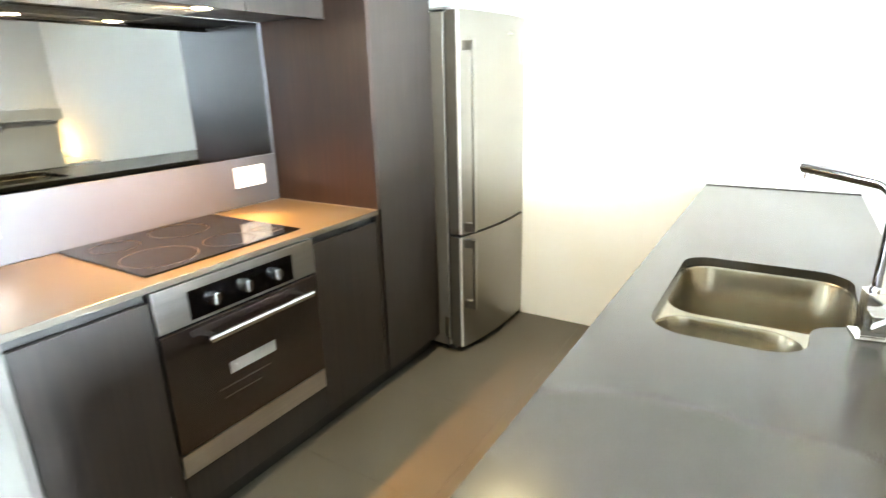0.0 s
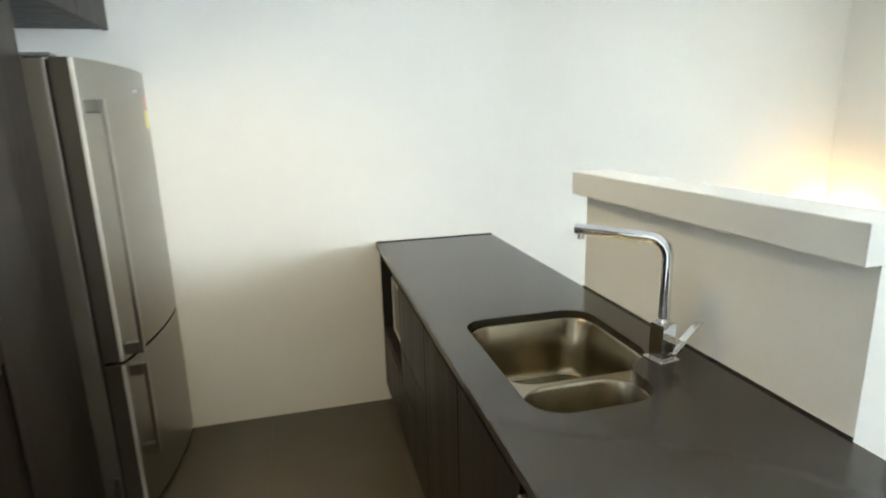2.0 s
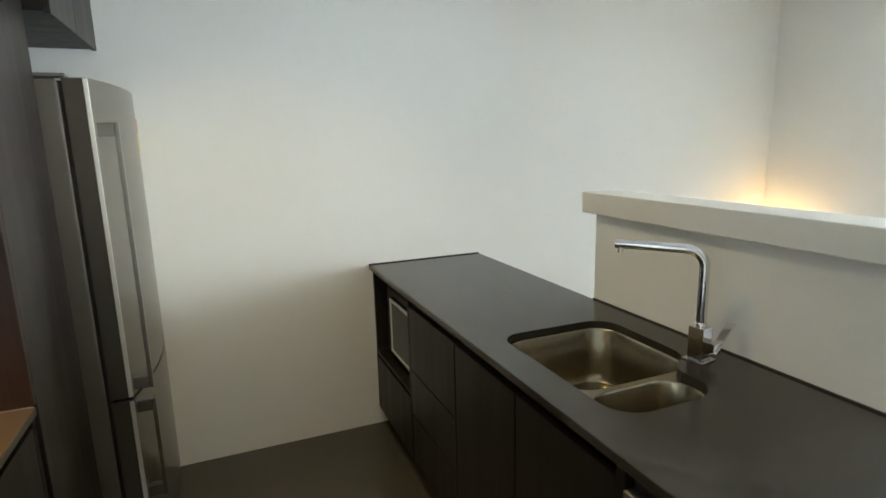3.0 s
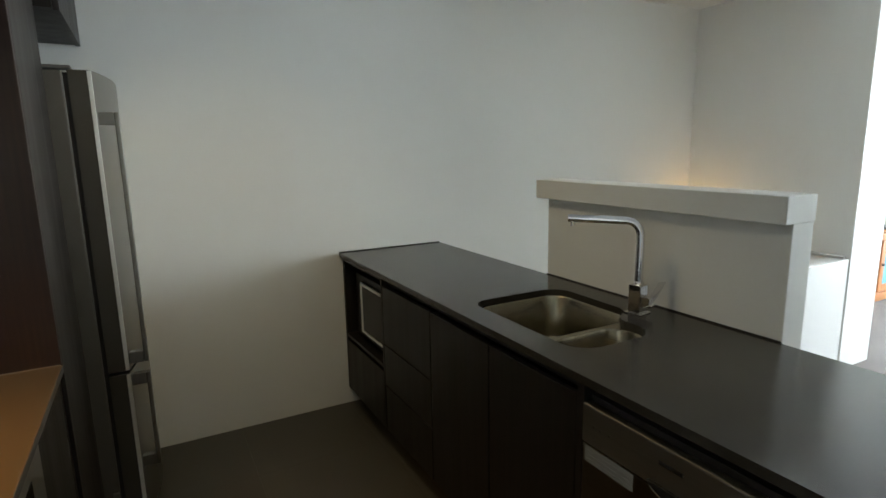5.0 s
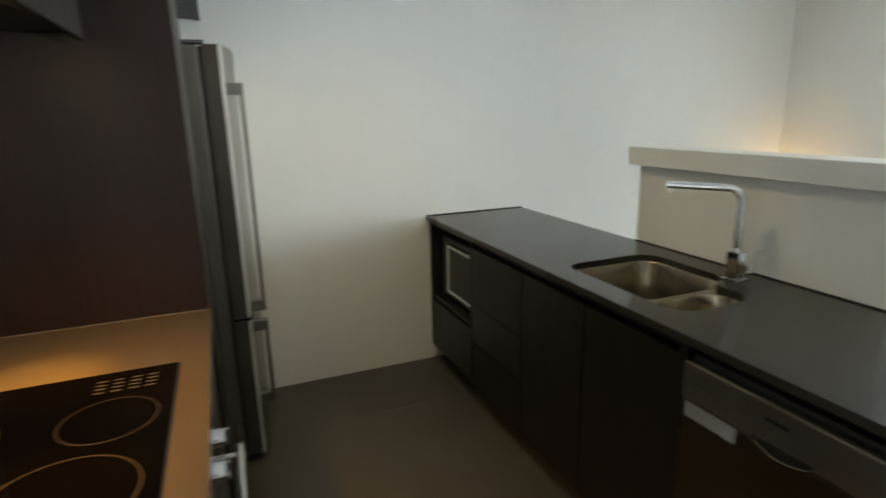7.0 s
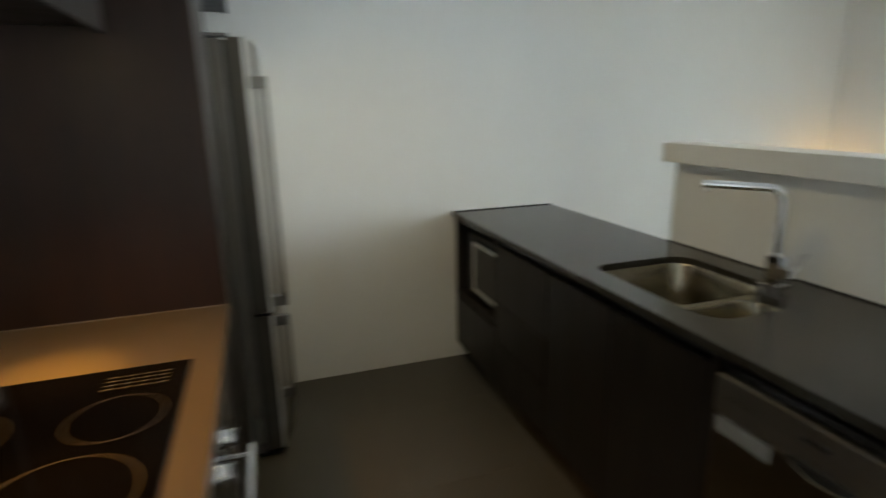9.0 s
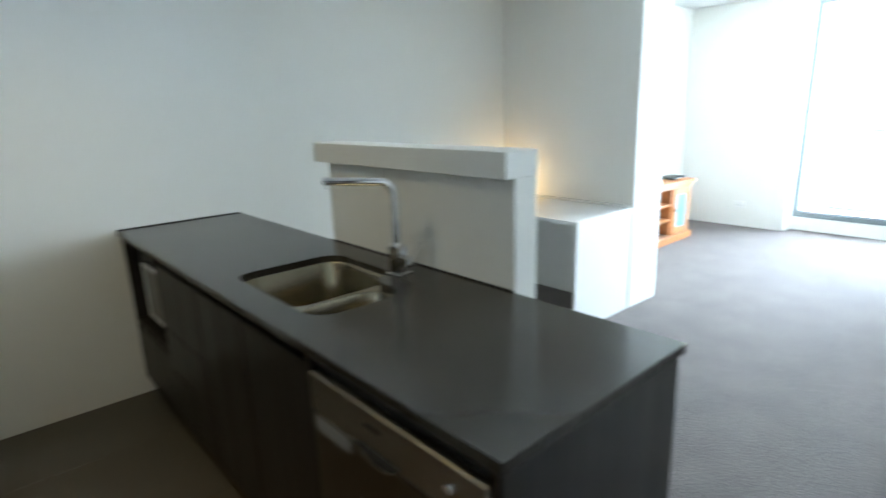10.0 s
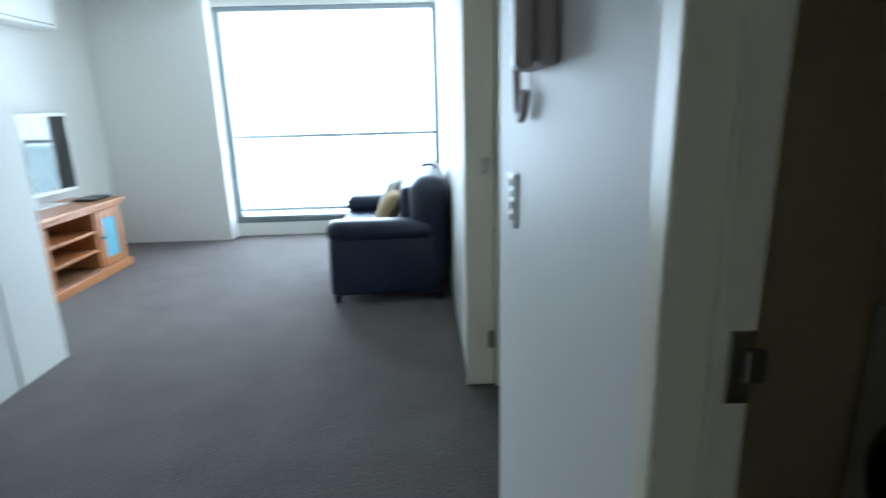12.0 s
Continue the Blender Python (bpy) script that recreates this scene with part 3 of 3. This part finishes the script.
def island_cabinet(y0, y1, label, splits):
    c = base("island_cabinet", 0.1, (y0 + y1) / 2, 0.10, label, "cabinet", "island cabinets")
    part("body", boxed((IF + 0.022, 0.406, y0 + 0.001, y1 - 0.001, 0.10, 0.66)), WOOD, c)
    zs = [0.10, *splits, 0.836]
    for a, b in zip(zs, zs[1:]):
        part("drawer_front" if splits else "door", boxed((IF, IF + 0.019, y0 + 0.002, y1 - 0.002, a + 0.003, b - 0.003), bevel=0.0015), WOOD, c)
    return c


island_cabinet(1.925, 2.418, "dark laminate drawer unit in the island", [0.335, 0.545])
island_cabinet(1.502, 1.922, "dark laminate sink cabinet door in the island", [])
island_cabinet(1.082, 1.499, "dark laminate sink cabinet door in the island", [])
thing("island_filler_post", boxed((IF - 0.003, 0.406, 1.054, 1.079, 0.0, 0.874), bevel=0.0015), WOOD, "dark laminate upright beside the dishwasher", "panel")

# open microwave bay at the wall end
bay = base("microwave_cabinet", 0.1, 2.71, 0.10, "dark laminate island bay holding the microwave", "cabinet", "island cabinets")
part("side", boxed((IF, 0.406, 2.974, 2.994, 0.10, 0.874), bevel=0.001), WOOD, bay)
part("side", boxed((IF, 0.406, 2.420, 2.438, 0.10, 0.874), bevel=0.001), WOOD, bay)
part("shelf", boxed((IF, 0.406, 2.438, 2.974, 0.418, 0.436), bevel=0.001), WOOD, bay)
part("top", boxed((IF, 0.406, 2.438, 2.974, 0.856, 0.874), bevel=0.001), WOOD, bay)
part("back", boxed((0.390, 0.406, 2.438, 2.974, 0.436, 0.856)), WOOD, bay)
part("drawer_front", boxed((IF, IF + 0.018, 2.422, 2.972, 0.10, 0.398), bevel=0.0015), WOOD, bay)
micro = base("microwave", 0.05, 2.70, 0.436, "black microwave with a thin silver door frame", "microwave")
part("body", boxed((-0.140, 0.26, 2.450, 2.930, 0.444, 0.795), bevel=0.004), BLACK, micro)
dr = part("door", boxed((-0.160, -0.141, 2.450, 2.800, 0.480, 0.770), bevel=0.003), BLACK_GLASS, micro)
for b in ((-0.166, -0.158, 2.782, 2.800, 0.490, 0.766), (-0.166, -0.158, 2.452, 2.782, 0.752, 0.766), (-0.166, -0.158, 2.452, 2.782, 0.490, 0.502)):
    part("frame_strip", boxed(b, bevel=0.0015), BRIGHT, dr, "thin bright steel strip")
for fx in (-0.10, 0.22):
    for fy in (2.48, 2.90):
        part("foot", rod(bmesh.new(), (fx, fy, 0.436), (fx, fy, 0.4445), 0.012, 12), BLACK, micro)

# dishwasher
dish = base("dishwasher", 0.1, 0.745, 0.0, "stainless dishwasher in the island with a scooped handle", "dishwasher")
part("body", boxed((IF + 0.020, 0.39, 0.442, 1.048, 0.02, 0.84)), BLACK, dish)
part("control_panel", boxed((IF - 0.010, IF + 0.018, 0.441, 1.049, 0.722, 0.826), bevel=0.004), STEEL_H, dish, "brushed steel control strip")
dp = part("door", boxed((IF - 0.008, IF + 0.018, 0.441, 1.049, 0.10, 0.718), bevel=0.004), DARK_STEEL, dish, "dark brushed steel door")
# raised black plate in place of the shaded hollow under the control strip
bm = bmesh.new()
arc = [(0.835 - 0.15 * k / 14, 0.735 - 0.028 * math.sin(math.pi * k / 14) ** 0.6) for k in range(15)]
fr_v = [bm.verts.new((IF - 0.0185, y, z)) for y, z in arc]
bk_v = [bm.verts.new((IF - 0.0105, y, z)) for y, z in arc]
bm.faces.new(fr_v)
bm.faces.new(bk_v[::-1])
for k in range(15):
    bm.faces.new((fr_v[k - 1], fr_v[k], bk_v[k], bk_v[k - 1]))
bmesh.ops.recalc_face_normals(bm, faces=bm.faces[:])
part("scoop_shade", bm, SHADOWGAP, dish, "raised black plate for the shade in the scooped handle")
part("scoop_lip", swept([(IF - 0.0185, y, z) for y, z in arc[1:-1]], 0.0016, 8), HOODMETAL, dish, "thin steel lip round the scooped handle", smooth=True)
part("dial", rod(bmesh.new(), (IF - 0.010, 0.533, 0.776), (IF - 0.016, 0.533, 0.776), 0.010, 20), CHROME, dish, smooth=True)
for ky in (0.955, 0.985, 1.008):
    part("button", rod(bmesh.new(), (IF - 0.010, ky, 0.776), (IF - 0.012, ky, 0.776), 0.0032, 14), STEEL, dish, smooth=True)
part("badge", boxed((IF - 0.0112, IF - 0.0098, 0.75, 0.81, 0.782, 0.792)), BLACK, dish)
part("sticker", boxed((IF - 0.0092, IF - 0.0078, 0.880, 1.038, 0.672, 0.716)), STICKER, dp, "pale paper label strip")
for k in range(3):
    part("printed_line", boxed((IF - 0.0098, IF - 0.0091, 0.89, 1.03, 0.680 + 0.011 * k, 0.683 + 0.011 * k)), INK, dp)

# undermount sink
sink = base("sink", 0.1, 1.46, 0.68, "undermount stainless sink, one large and one small bowl", "sink")


def bowl(x0, x1, y0, y1, r, depth, z):
    cx, cy = (x0 + x1) / 2, (y0 + y1) / 2
    bm = bmesh.new()
    prev = None
    for inset, dz, rr in ((0, 0, r), (0.004, -0.006, r), (0.010, -depth + 0.035, r), (0.015, -depth + 0.010, r), (0.024, -depth, r * 0.9), (0.09, -depth - 0.003, r * 0.5)):
        i = min(inset, 0.42 * min(x1 - x0, y1 - y0))
        q = min(rr, 0.49 * min(x1 - x0 - 2 * i, y1 - y0 - 2 * i))
        loop = filleted([(x0 + i, y0 + i, q), (x1 - i, y0 + i, q), (x1 - i, y1 - i, q), (x0 + i, y1 - i, q)], 8)
        now = [bm.verts.new((x, y, z + dz)) for x, y in loop]
        if prev:
            for k in range(len(now)):
                bm.faces.new((prev[k - 1], prev[k], now[k], now[k - 1]))
        prev = now
    bm.faces.new(prev)
    bmesh.ops.recalc_face_normals(bm, faces=bm.faces[:])
    bmesh.ops.reverse_faces(bm, faces=bm.faces[:])
    bmesh.ops.solidify(bm, geom=bm.faces[:], thickness=0.0012)
    return bm


B1, B2 = (-0.098, 0.307, 1.351, 1.752, 0.082), (-0.098, 0.202, 1.173, 1.333, 0.078)
big_bowl = part("bowl", bowl(*B1, 0.185, 0.8748), BOWL, sink, "large deep steel bowl", smooth=True)
small_bowl = part("bowl", bowl(*B2, 0.165, 0.8748), BOWL, sink, "small shallow steel bowl", smooth=True)


def inner(x0, x1, y0, y1, r):
    return filleted([(x0, y0, r), (x1, y0, r), (x1, y1, r), (x0, y1, r)], 8)


part("rim", sheet(inner(-0.150, 0.350, 1.120, 1.800, 0.05), [inner(*B1), inner(*B2)], 0.8748, 0.8758), BOWL, sink, "flat steel rim and divider")
part("drain", lathe([(0.042, 0), (0.042, 0.003), (0.034, 0.004), (0.018, 0.002)], (0.10, 1.56, 0.6873)), BOWL, big_bowl, smooth=True)
part("drain", lathe([(0.038, 0), (0.038, 0.003), (0.030, 0.004), (0.016, 0.002)], (0.05, 1.250, 0.7073)), BOWL, small_bowl, smooth=True)

# mixer tap
TX, TY = 0.312, 1.345
tap = base("mixer_tap", TX, TY, 0.9, "square chrome mixer tap with a swung spout", "tap")
rot = pose(TX, TY, 0.9, 0, 0, 10)


def turned(bm, m):
    bmesh.ops.transform(bm, matrix=m, verts=bm.verts[:])
    return bm


part("base_plate", turned(boxed((-0.032, 0.032, -0.032, 0.032, 0.0, 0.005), bevel=0.0015), rot), CHROME, tap)
part("body", turned(boxed((-0.0225, 0.0225, -0.0225, 0.0225, 0.005, 0.100), bevel=0.002), rot), CHROME, tap)
part("collar", lathe([(0.0175, 0.0), (0.0175, 0.008), (0.015, 0.011)], (TX, TY, 1.0)), CHROME, tap, smooth=True)
sd = Vector((-0.153, 0.176, 0)).normalized()
o = Vector((TX, TY, 0))
pts = [o + Vector((0, 0, z)) for z in (1.008, 1.09, 1.168)]
for k in range(1, 9):
    a = math.pi / 2 * k / 8
    pts.append(o + sd * (0.046 * (1 - math.cos(a))) + Vector((0, 0, 1.168 + 0.048 * math.sin(a))))
pts += [o + sd * 0.12 + Vector((0, 0, 1.218)), o + sd * 0.238 + Vector((0, 0, 1.220))]
part("spout", swept(pts, 0.0140, 18), CHROME, tap, "tall bent chrome spout", smooth=True)
tip = o + sd * 0.224
part("aerator", rod(bmesh.new(), tip + Vector((0, 0, 1.194)), tip + Vector((0, 0, 1.210)), 0.0095, 18), CHROME, tap, smooth=True)
part("cartridge", turned(boxed((-0.017, 0.017, -0.052, -0.0225, 0.028, 0.064), bevel=0.002), rot), CHROME, tap)
part("lever", turned(boxed((-0.006, 0.112, -0.015, 0.015, -0.0025, 0.0025), bevel=0.0012), pose(TX - 0.004, TY - 0.048, 0.938, -22, -34, 14)), CHROME, tap, "flat chrome lever")

# ---- half wall with ledge, behind the island ----
half = base("half_wall", 0.48, 1.45, 0, "low white partition with an overhanging ledge", "partition", kind="structure")
part("panel", boxed((0.430, 0.530, 0.925, 1.967, 0.0, 1.243), bevel=0.002), PAINT, half)
part("ledge", boxed((0.388, 0.531, 0.922, 2.002, 1.243, 1.322), bevel=0.003), PAINT, half)

# ---- desk ----
desk = base("desk", 2.37, 2.4, 0, "white built-in desk with a glossy top", "desk")
part("desktop", boxed((2.035, 2.688, 1.828, 2.998, 0.712, 0.737), bevel=0.002), WHITE_LAM, desk)
part("side_panel", boxed((2.035, 2.682, 1.805, 1.827, 0.0, 0.737), bevel=0.002), WHITE_LAM, desk)
part("back_rail", boxed((2.660, 2.688, 1.83, 2.998, 0.737, 0.752), bevel=0.002), WHITE_LAM, desk)

# small dome lamp, its cord curled on the desk
LX, LY = 2.560, 2.808
dl = base("desk_lamp", LX, LY, 0.737, "small lit dome lamp with warm glow on the desk", "lamp")
part("base", lathe([(0.055, 0), (0.057, 0.004), (0.052, 0.012), (0.030, 0.020), (0.026, 0.04), (0.030, 0.062), (0.050, 0.070)], (LX, LY, 0.737)), TRIM, dl, smooth=True)
dome = [(0.078, 0.0)] + [(0.083 * math.cos(math.pi / 2 * k / 10), 0.012 + 0.108 * math.sin(math.pi / 2 * k / 10)) for k in range(10)] + [(0.004, 0.120)]
part("globe", lathe(dome, (LX, LY, 0.809)), GLOBE, dl, "glowing frosted dome", smooth=True)
part("cord", swept([(LX + 0.045 + 0.09 * k / 30 - 0.025 * math.sin(math.tau * k / 15), LY - 0.10 - 0.035 * math.cos(math.tau * k / 15) - 0.03 * k / 30, 0.7405) for k in range(31)], 0.003, 8), CORD, dl, "thin grey cord curled on the desk", smooth=True)

# ---- living room ----
sofa = base("sofa", 4.42, -0.03, 0, "navy leather two-seat sofa with rounded arms", "sofa")


def cushion(x0, x1, y0, y1, z0, z1, r, puff=0.0):
    bm = boxed((x0, x1, y0, y1, z0, z1))
    bmesh.ops.bevel(bm, geom=bm.edges[:], offset=r, segments=5, affect="EDGES", profile=0.5)
    c = Vector(((x0 + x1) / 2, (y0 + y1) / 2, (z0 + z1) / 2))
    for v in bm.verts:
        d = v.co - c
        v.co += d.normalized() * (0.006 * noise.noise(v.co * 6)) + Vector((0, 0, puff * max(0, d.z) * 4 * (0.25 - ((v.co.x - c.x) / (x1 - x0)) ** 2)))
    return bm


SX0, SX1 = 3.76, 5.10
part("base", cushion(SX0 + 0.02, SX1 - 0.02, -0.40, 0.35, 0.06, 0.30, 0.03), LEATHER, sofa, smooth=True)
for x0, x1 in ((SX0, SX0 + 0.20), (SX1 - 0.20, SX1)):
    arm = part("arm", cushion(x0, x1, -0.40, 0.375, 0.06, 0.50, 0.04), LEATHER, sofa, smooth=True)
    part("arm_roll", cushion(x0 - 0.012, x1 + 0.012, -0.38, 0.392, 0.44, 0.60, 0.075), LEATHER, arm, "rounded padded arm top", smooth=True)
for x0, x1 in ((SX0 + 0.205, 4.468), (4.472, SX1 - 0.205)):
    part("seat_cushion", cushion(x0, x1, -0.20, 0.39, 0.30, 0.47, 0.05, 0.1), LEATHER, sofa, smooth=True)
part("backrest", cushion(SX0 + 0.01, SX1 - 0.01, -0.480, -0.205, 0.10, 0.900, 0.125), LEATHER, sofa, smooth=True)
for x0, x1 in ((SX0 + 0.205, 4.468), (4.472, SX1 - 0.205)):
    part("back_cushion", cushion(x0, x1, -0.24, -0.135, 0.45, 0.80, 0.05), LEATHER, sofa, smooth=True)
for fx in (SX0 + 0.07, SX1 - 0.07):
    for fy in (-0.40, 0.34):
        part("foot", rod(bmesh.new(), (fx, fy, 0.0), (fx, fy, 0.065), 0.028, 14, 0.034), BLACK, sofa)


def throw(name, label, mat, x, y, z, size, tilt, spin):
    bm = bmesh.new()
    n = 14
    grid = [[[None] * (n + 1) for _ in range(n + 1)] for _ in range(2)]
    for s in range(2):
        for i in range(n + 1):
            for j in range(n + 1):
                u, w = 2 * i / n - 1, 2 * j / n - 1
                fat = 0.075 * max(0, (1 - u ** 4) * (1 - w ** 4)) ** 0.55
                pull = 1 - 0.06 * (1 - abs(u)) * abs(w) - 0.06 * (1 - abs(w)) * abs(u)
                grid[s][i][j] = bm.verts.new((u * size * pull, (fat if s else -fat), w * size * pull))
    for s in range(2):
        for i in range(n):
            for j in range(n):
                q = grid[s]
                bm.faces.new((q[i][j], q[i + 1][j], q[i + 1][j + 1], q[i][j + 1]))
    bmesh.ops.remove_doubles(bm, verts=bm.verts[:], dist=0.0005)
    bmesh.ops.recalc_face_normals(bm, faces=bm.faces[:])
    turned(bm, pose(x, y, z, tilt, 0, spin))
    return thing(name, bm, mat, label, "cushion", smooth=True)


throw("throw_cushion", "mustard yellow throw cushion leaning on the sofa back", GOLD, 4.30, -0.035, 0.595, 0.145, 34, 8)
throw("throw_cushion", "pale grey throw cushion leaning on the sofa back", PALE_CLOTH, 4.72, -0.03, 0.615, 0.165, 26, -6)
thing("bag_strap", swept([(4.30, -0.40, 0.888), (4.30, -0.40, 0.908), (4.30, -0.375, 0.926), (4.30, -0.335, 0.928), (4.30, -0.295, 0.918), (4.30, -0.275, 0.880)], 0.008, 8), BLACK, "thin black strap looped over the sofa back", "strap", smooth=True)

# television unit
tv = base("television_unit", 4.55, 2.70, 0, "orange pine television unit with shelves and a glazed door", "television unit")
T0, T1, TF, TB = 4.02, 5.08, 2.475, 2.93
part("plinth", boxed((3.985, 5.115, 2.450, TB, 0.0, 0.075), bevel=0.008), PINE, tv)
part("top", boxed((3.975, 5.125, 2.440, TB, 0.605, 0.640), bevel=0.008), PINE, tv)
part("cornice", boxed((4.00, 5.10, 2.458, TB, 0.570, 0.604), bevel=0.006), PINE, tv)
for x0, x1 in ((T0, T0 + 0.045), (4.655, 4.695), (T1 - 0.03, T1)):
    part("upright", boxed((x0, x1, TF, TB - 0.02, 0.076, 0.569), bevel=0.003), PINE, tv)
part("back", boxed((T0 + 0.03, T1 - 0.03, TB - 0.018, TB - 0.002, 0.076, 0.569)), PINE_D, tv)
for z in (0.245, 0.405):
    part("shelf", boxed((T0 + 0.046, 4.654, TF + 0.005, TB - 0.02, z - 0.012, z + 0.012), bevel=0.003), PINE, tv)
part("bottom_shelf", boxed((T0 + 0.046, 4.654, TF + 0.005, TB - 0.02, 0.0765, 0.09)), PINE_D, tv)
dr = part("door", boxed((4.697, 4.765, TF - 0.012, TF + 0.010, 0.082, 0.565), (4.975, 5.048, TF - 0.012, TF + 0.010, 0.082, 0.565), (4.765, 4.975, TF - 0.012, TF + 0.010, 0.082, 0.15), (4.765, 4.975, TF - 0.012, TF + 0.010, 0.495, 0.565), bevel=0.003), PINE, tv, "framed pine door")
part("door_glass", boxed((4.765, 4.975, TF - 0.002, TF + 0.004, 0.15, 0.495)), BLUE_GLASS, dr, "pale blue frosted glass")
part("door_knob", rod(bmesh.new(), (4.725, TF - 0.012, 0.34), (4.725, TF - 0.030, 0.34), 0.010, 14, 0.013), BLACK, dr, smooth=True)
box = base("set_top_box", 4.93, 2.62, 0.64, "slim black set-top box on the pine unit", "set-top box")
part("body", boxed((4.80, 5.07, 2.53, 2.70, 0.643, 0.664), bevel=0.003), BLACK, box)
for bx in (4.83, 5.04):
    part("foot", boxed((bx - 0.01, bx + 0.01, 2.56, 2.67, 0.640, 0.6435)), BLACK, box)

screen = base("television", 4.58, 2.87, 0.64, "flat black television reflecting the window", "television")
swing = pose(4.58, 2.87, 0, 0, 0, -5)
part("frame", turned(boxed((-0.52, 0.52, -0.018, 0.025, 0.715, 1.385), bevel=0.006), swing), WHITE_P, screen, "pale glossy screen bezel")
part("screen", turned(boxed((-0.495, 0.495, -0.022, -0.0175, 0.750, 1.360), bevel=0.001), swing), SCREEN, screen)
part("stand", turned(boxed((-0.18, 0.18, -0.14, 0.03, 0.640, 0.652), bevel=0.003), swing), WHITE_P, screen)
part("neck", turned(boxed((-0.04, 0.04, -0.005, 0.02, 0.650, 0.73), bevel=0.003), swing), WHITE_P, screen)

# outlet low on the far wall
po = base("power_outlet", 5.96, 2.29, 0.25, "white power outlet low on the far wall", "power outlet")
part("plate", boxed((5.950, 5.9598, 2.23, 2.345, 0.215, 0.290), bevel=0.003), WHITE_P, po)
for oy in (2.26, 2.315):
    part("socket", boxed((5.9485, 5.950, oy - 0.010, oy - 0.007, 0.240, 0.252), (5.9485, 5.950, oy + 0.007, oy + 0.010, 0.240, 0.252)), INK, po)

# split air conditioner
ac = base("air_conditioner", 4.75, 2.9, 2.07, "white wall-mounted split air conditioner", "air conditioner")
part("body", boxed((4.36, 5.20, 2.80, 2.999, 2.075, 2.335), bevel=0.022, seg=4), WHITE_P, ac, smooth=True)
part("louvre", boxed((4.41, 5.15, 2.792, 2.830, 2.082, 2.105), bevel=0.004), WHITE_P, ac)
part("air_slot", boxed((4.41, 5.15, 2.797, 2.803, 2.109, 2.114)), SHADOWGAP, ac)

# intercom phone and switches on the wall by the doorway
ph = base("intercom_phone", 0.97, -0.47, 1.43, "taupe intercom handset on the wall, coiled cord below", "intercom")
part("cradle", boxed((0.822, 0.985, -0.500, -0.470, 1.410, 1.660), bevel=0.008), INTERCOM, ph)
part("handset", boxed((0.830, 0.880, -0.470, -0.440, 1.406, 1.665), bevel=0.012, seg=3), INTERCOM, ph, "taupe plastic handset")
# white strip paints the gloss highlight on the phone front
part("highlight_strip", boxed((0.905, 0.950, -0.4705, -0.468, 1.515, 1.600), bevel=0.001), WHITE_P, ph)
part("cord", swept([(1.075 - 0.045 * (1 - math.cos(math.pi * k / 12)), -0.485, 1.43 - 0.095 * math.sin(math.pi * k / 12) ** 0.8 * (1 if k < 9 else 0.9)) for k in range(11)], 0.008, 8), INTERCOM, ph, "hanging looped cord", smooth=True)
sw = base("light_switch", 1.18, -0.5, 1.125, "white four-gang light switch plate", "light switch")
part("plate", boxed((1.140, 1.215, -0.500, -0.492, 1.112, 1.225), bevel=0.003), WHITE_P, sw)
for k in range(4):
    part("rocker", boxed((1.165, 1.190, -0.492, -0.487, 1.125 + 0.024 * k, 1.140 + 0.024 * k), bevel=0.0015), WHITE_P, sw)

# laundry machine in the dim room
wm = base("washing_machine", 1.03, -1.76, 0, "white front-loading washing machine with dark door", "washing machine")
part("body", boxed((0.735, 1.335, -2.06, -1.46, 0.02, 0.845), bevel=0.012, seg=3), WHITE_P, wm)
part("door", rod(bmesh.new(), (1.035, -1.46, 0.44), (1.035, -1.425, 0.44), 0.205, 40, 0.185), BLACK_GLASS, wm, "round dark glass door", smooth=True)
part("door_ring", swept([(1.035 + 0.21 * math.cos(math.tau * k / 36), -1.452, 0.44 + 0.21 * math.sin(math.tau * k / 36)) for k in range(37)], 0.014, 8), STEEL, wm, smooth=True)
part("control_panel", boxed((0.745, 1.325, -1.461, -1.455, 0.735, 0.835), bevel=0.002), WHITE_P, wm)
for fx in (0.78, 1.29):
    for fy in (-2.01, -1.51):
        part("foot", rod(bmesh.new(), (fx, fy, 0.0), (fx, fy, 0.022), 0.02, 12), BLACK, wm)
setting("laundry_floor", boxed((-0.9, 1.35, -2.6, -0.605, -0.012, 0.0)), TILE, "dark tiled laundry floor", "floor")

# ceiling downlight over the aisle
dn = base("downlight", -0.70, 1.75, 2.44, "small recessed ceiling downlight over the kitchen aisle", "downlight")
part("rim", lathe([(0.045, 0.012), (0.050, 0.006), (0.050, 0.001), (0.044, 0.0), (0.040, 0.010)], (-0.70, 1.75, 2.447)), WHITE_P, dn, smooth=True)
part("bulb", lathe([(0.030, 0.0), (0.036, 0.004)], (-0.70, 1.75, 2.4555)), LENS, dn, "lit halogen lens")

# ---- kitchen floor tiles, piece by piece ----
fl = setting("kitchen_floor", boxed((-2.0, 0.448, -0.5, 3.0, -0.012, -0.004)), GROUT, "dark floor tiles with thin joints", "floor")
tile_mesh = meshed("tile", boxed((-0.2997, 0.2997, -0.2997, 0.2997, -0.004, 0.0), bevel=0.0002, seg=1), TILE)
for i in range(4):
    for j in range(6):
        t = new("tile", tile_mesh)
        t.location = (-1.70 + 0.6 * i, -0.2 + 0.6 * j, random.uniform(-0.0002, 0.0))
        t.parent = fl
narrow = meshed("tile", boxed((-0.0225, 0.0225, -0.2985, 0.2985, -0.004, 0.0), bevel=0.0006, seg=1), TILE)
for j in range(6):
    t = new("tile", narrow)
    t.location = (0.4235, -0.2 + 0.6 * j, 0)
    t.parent = fl
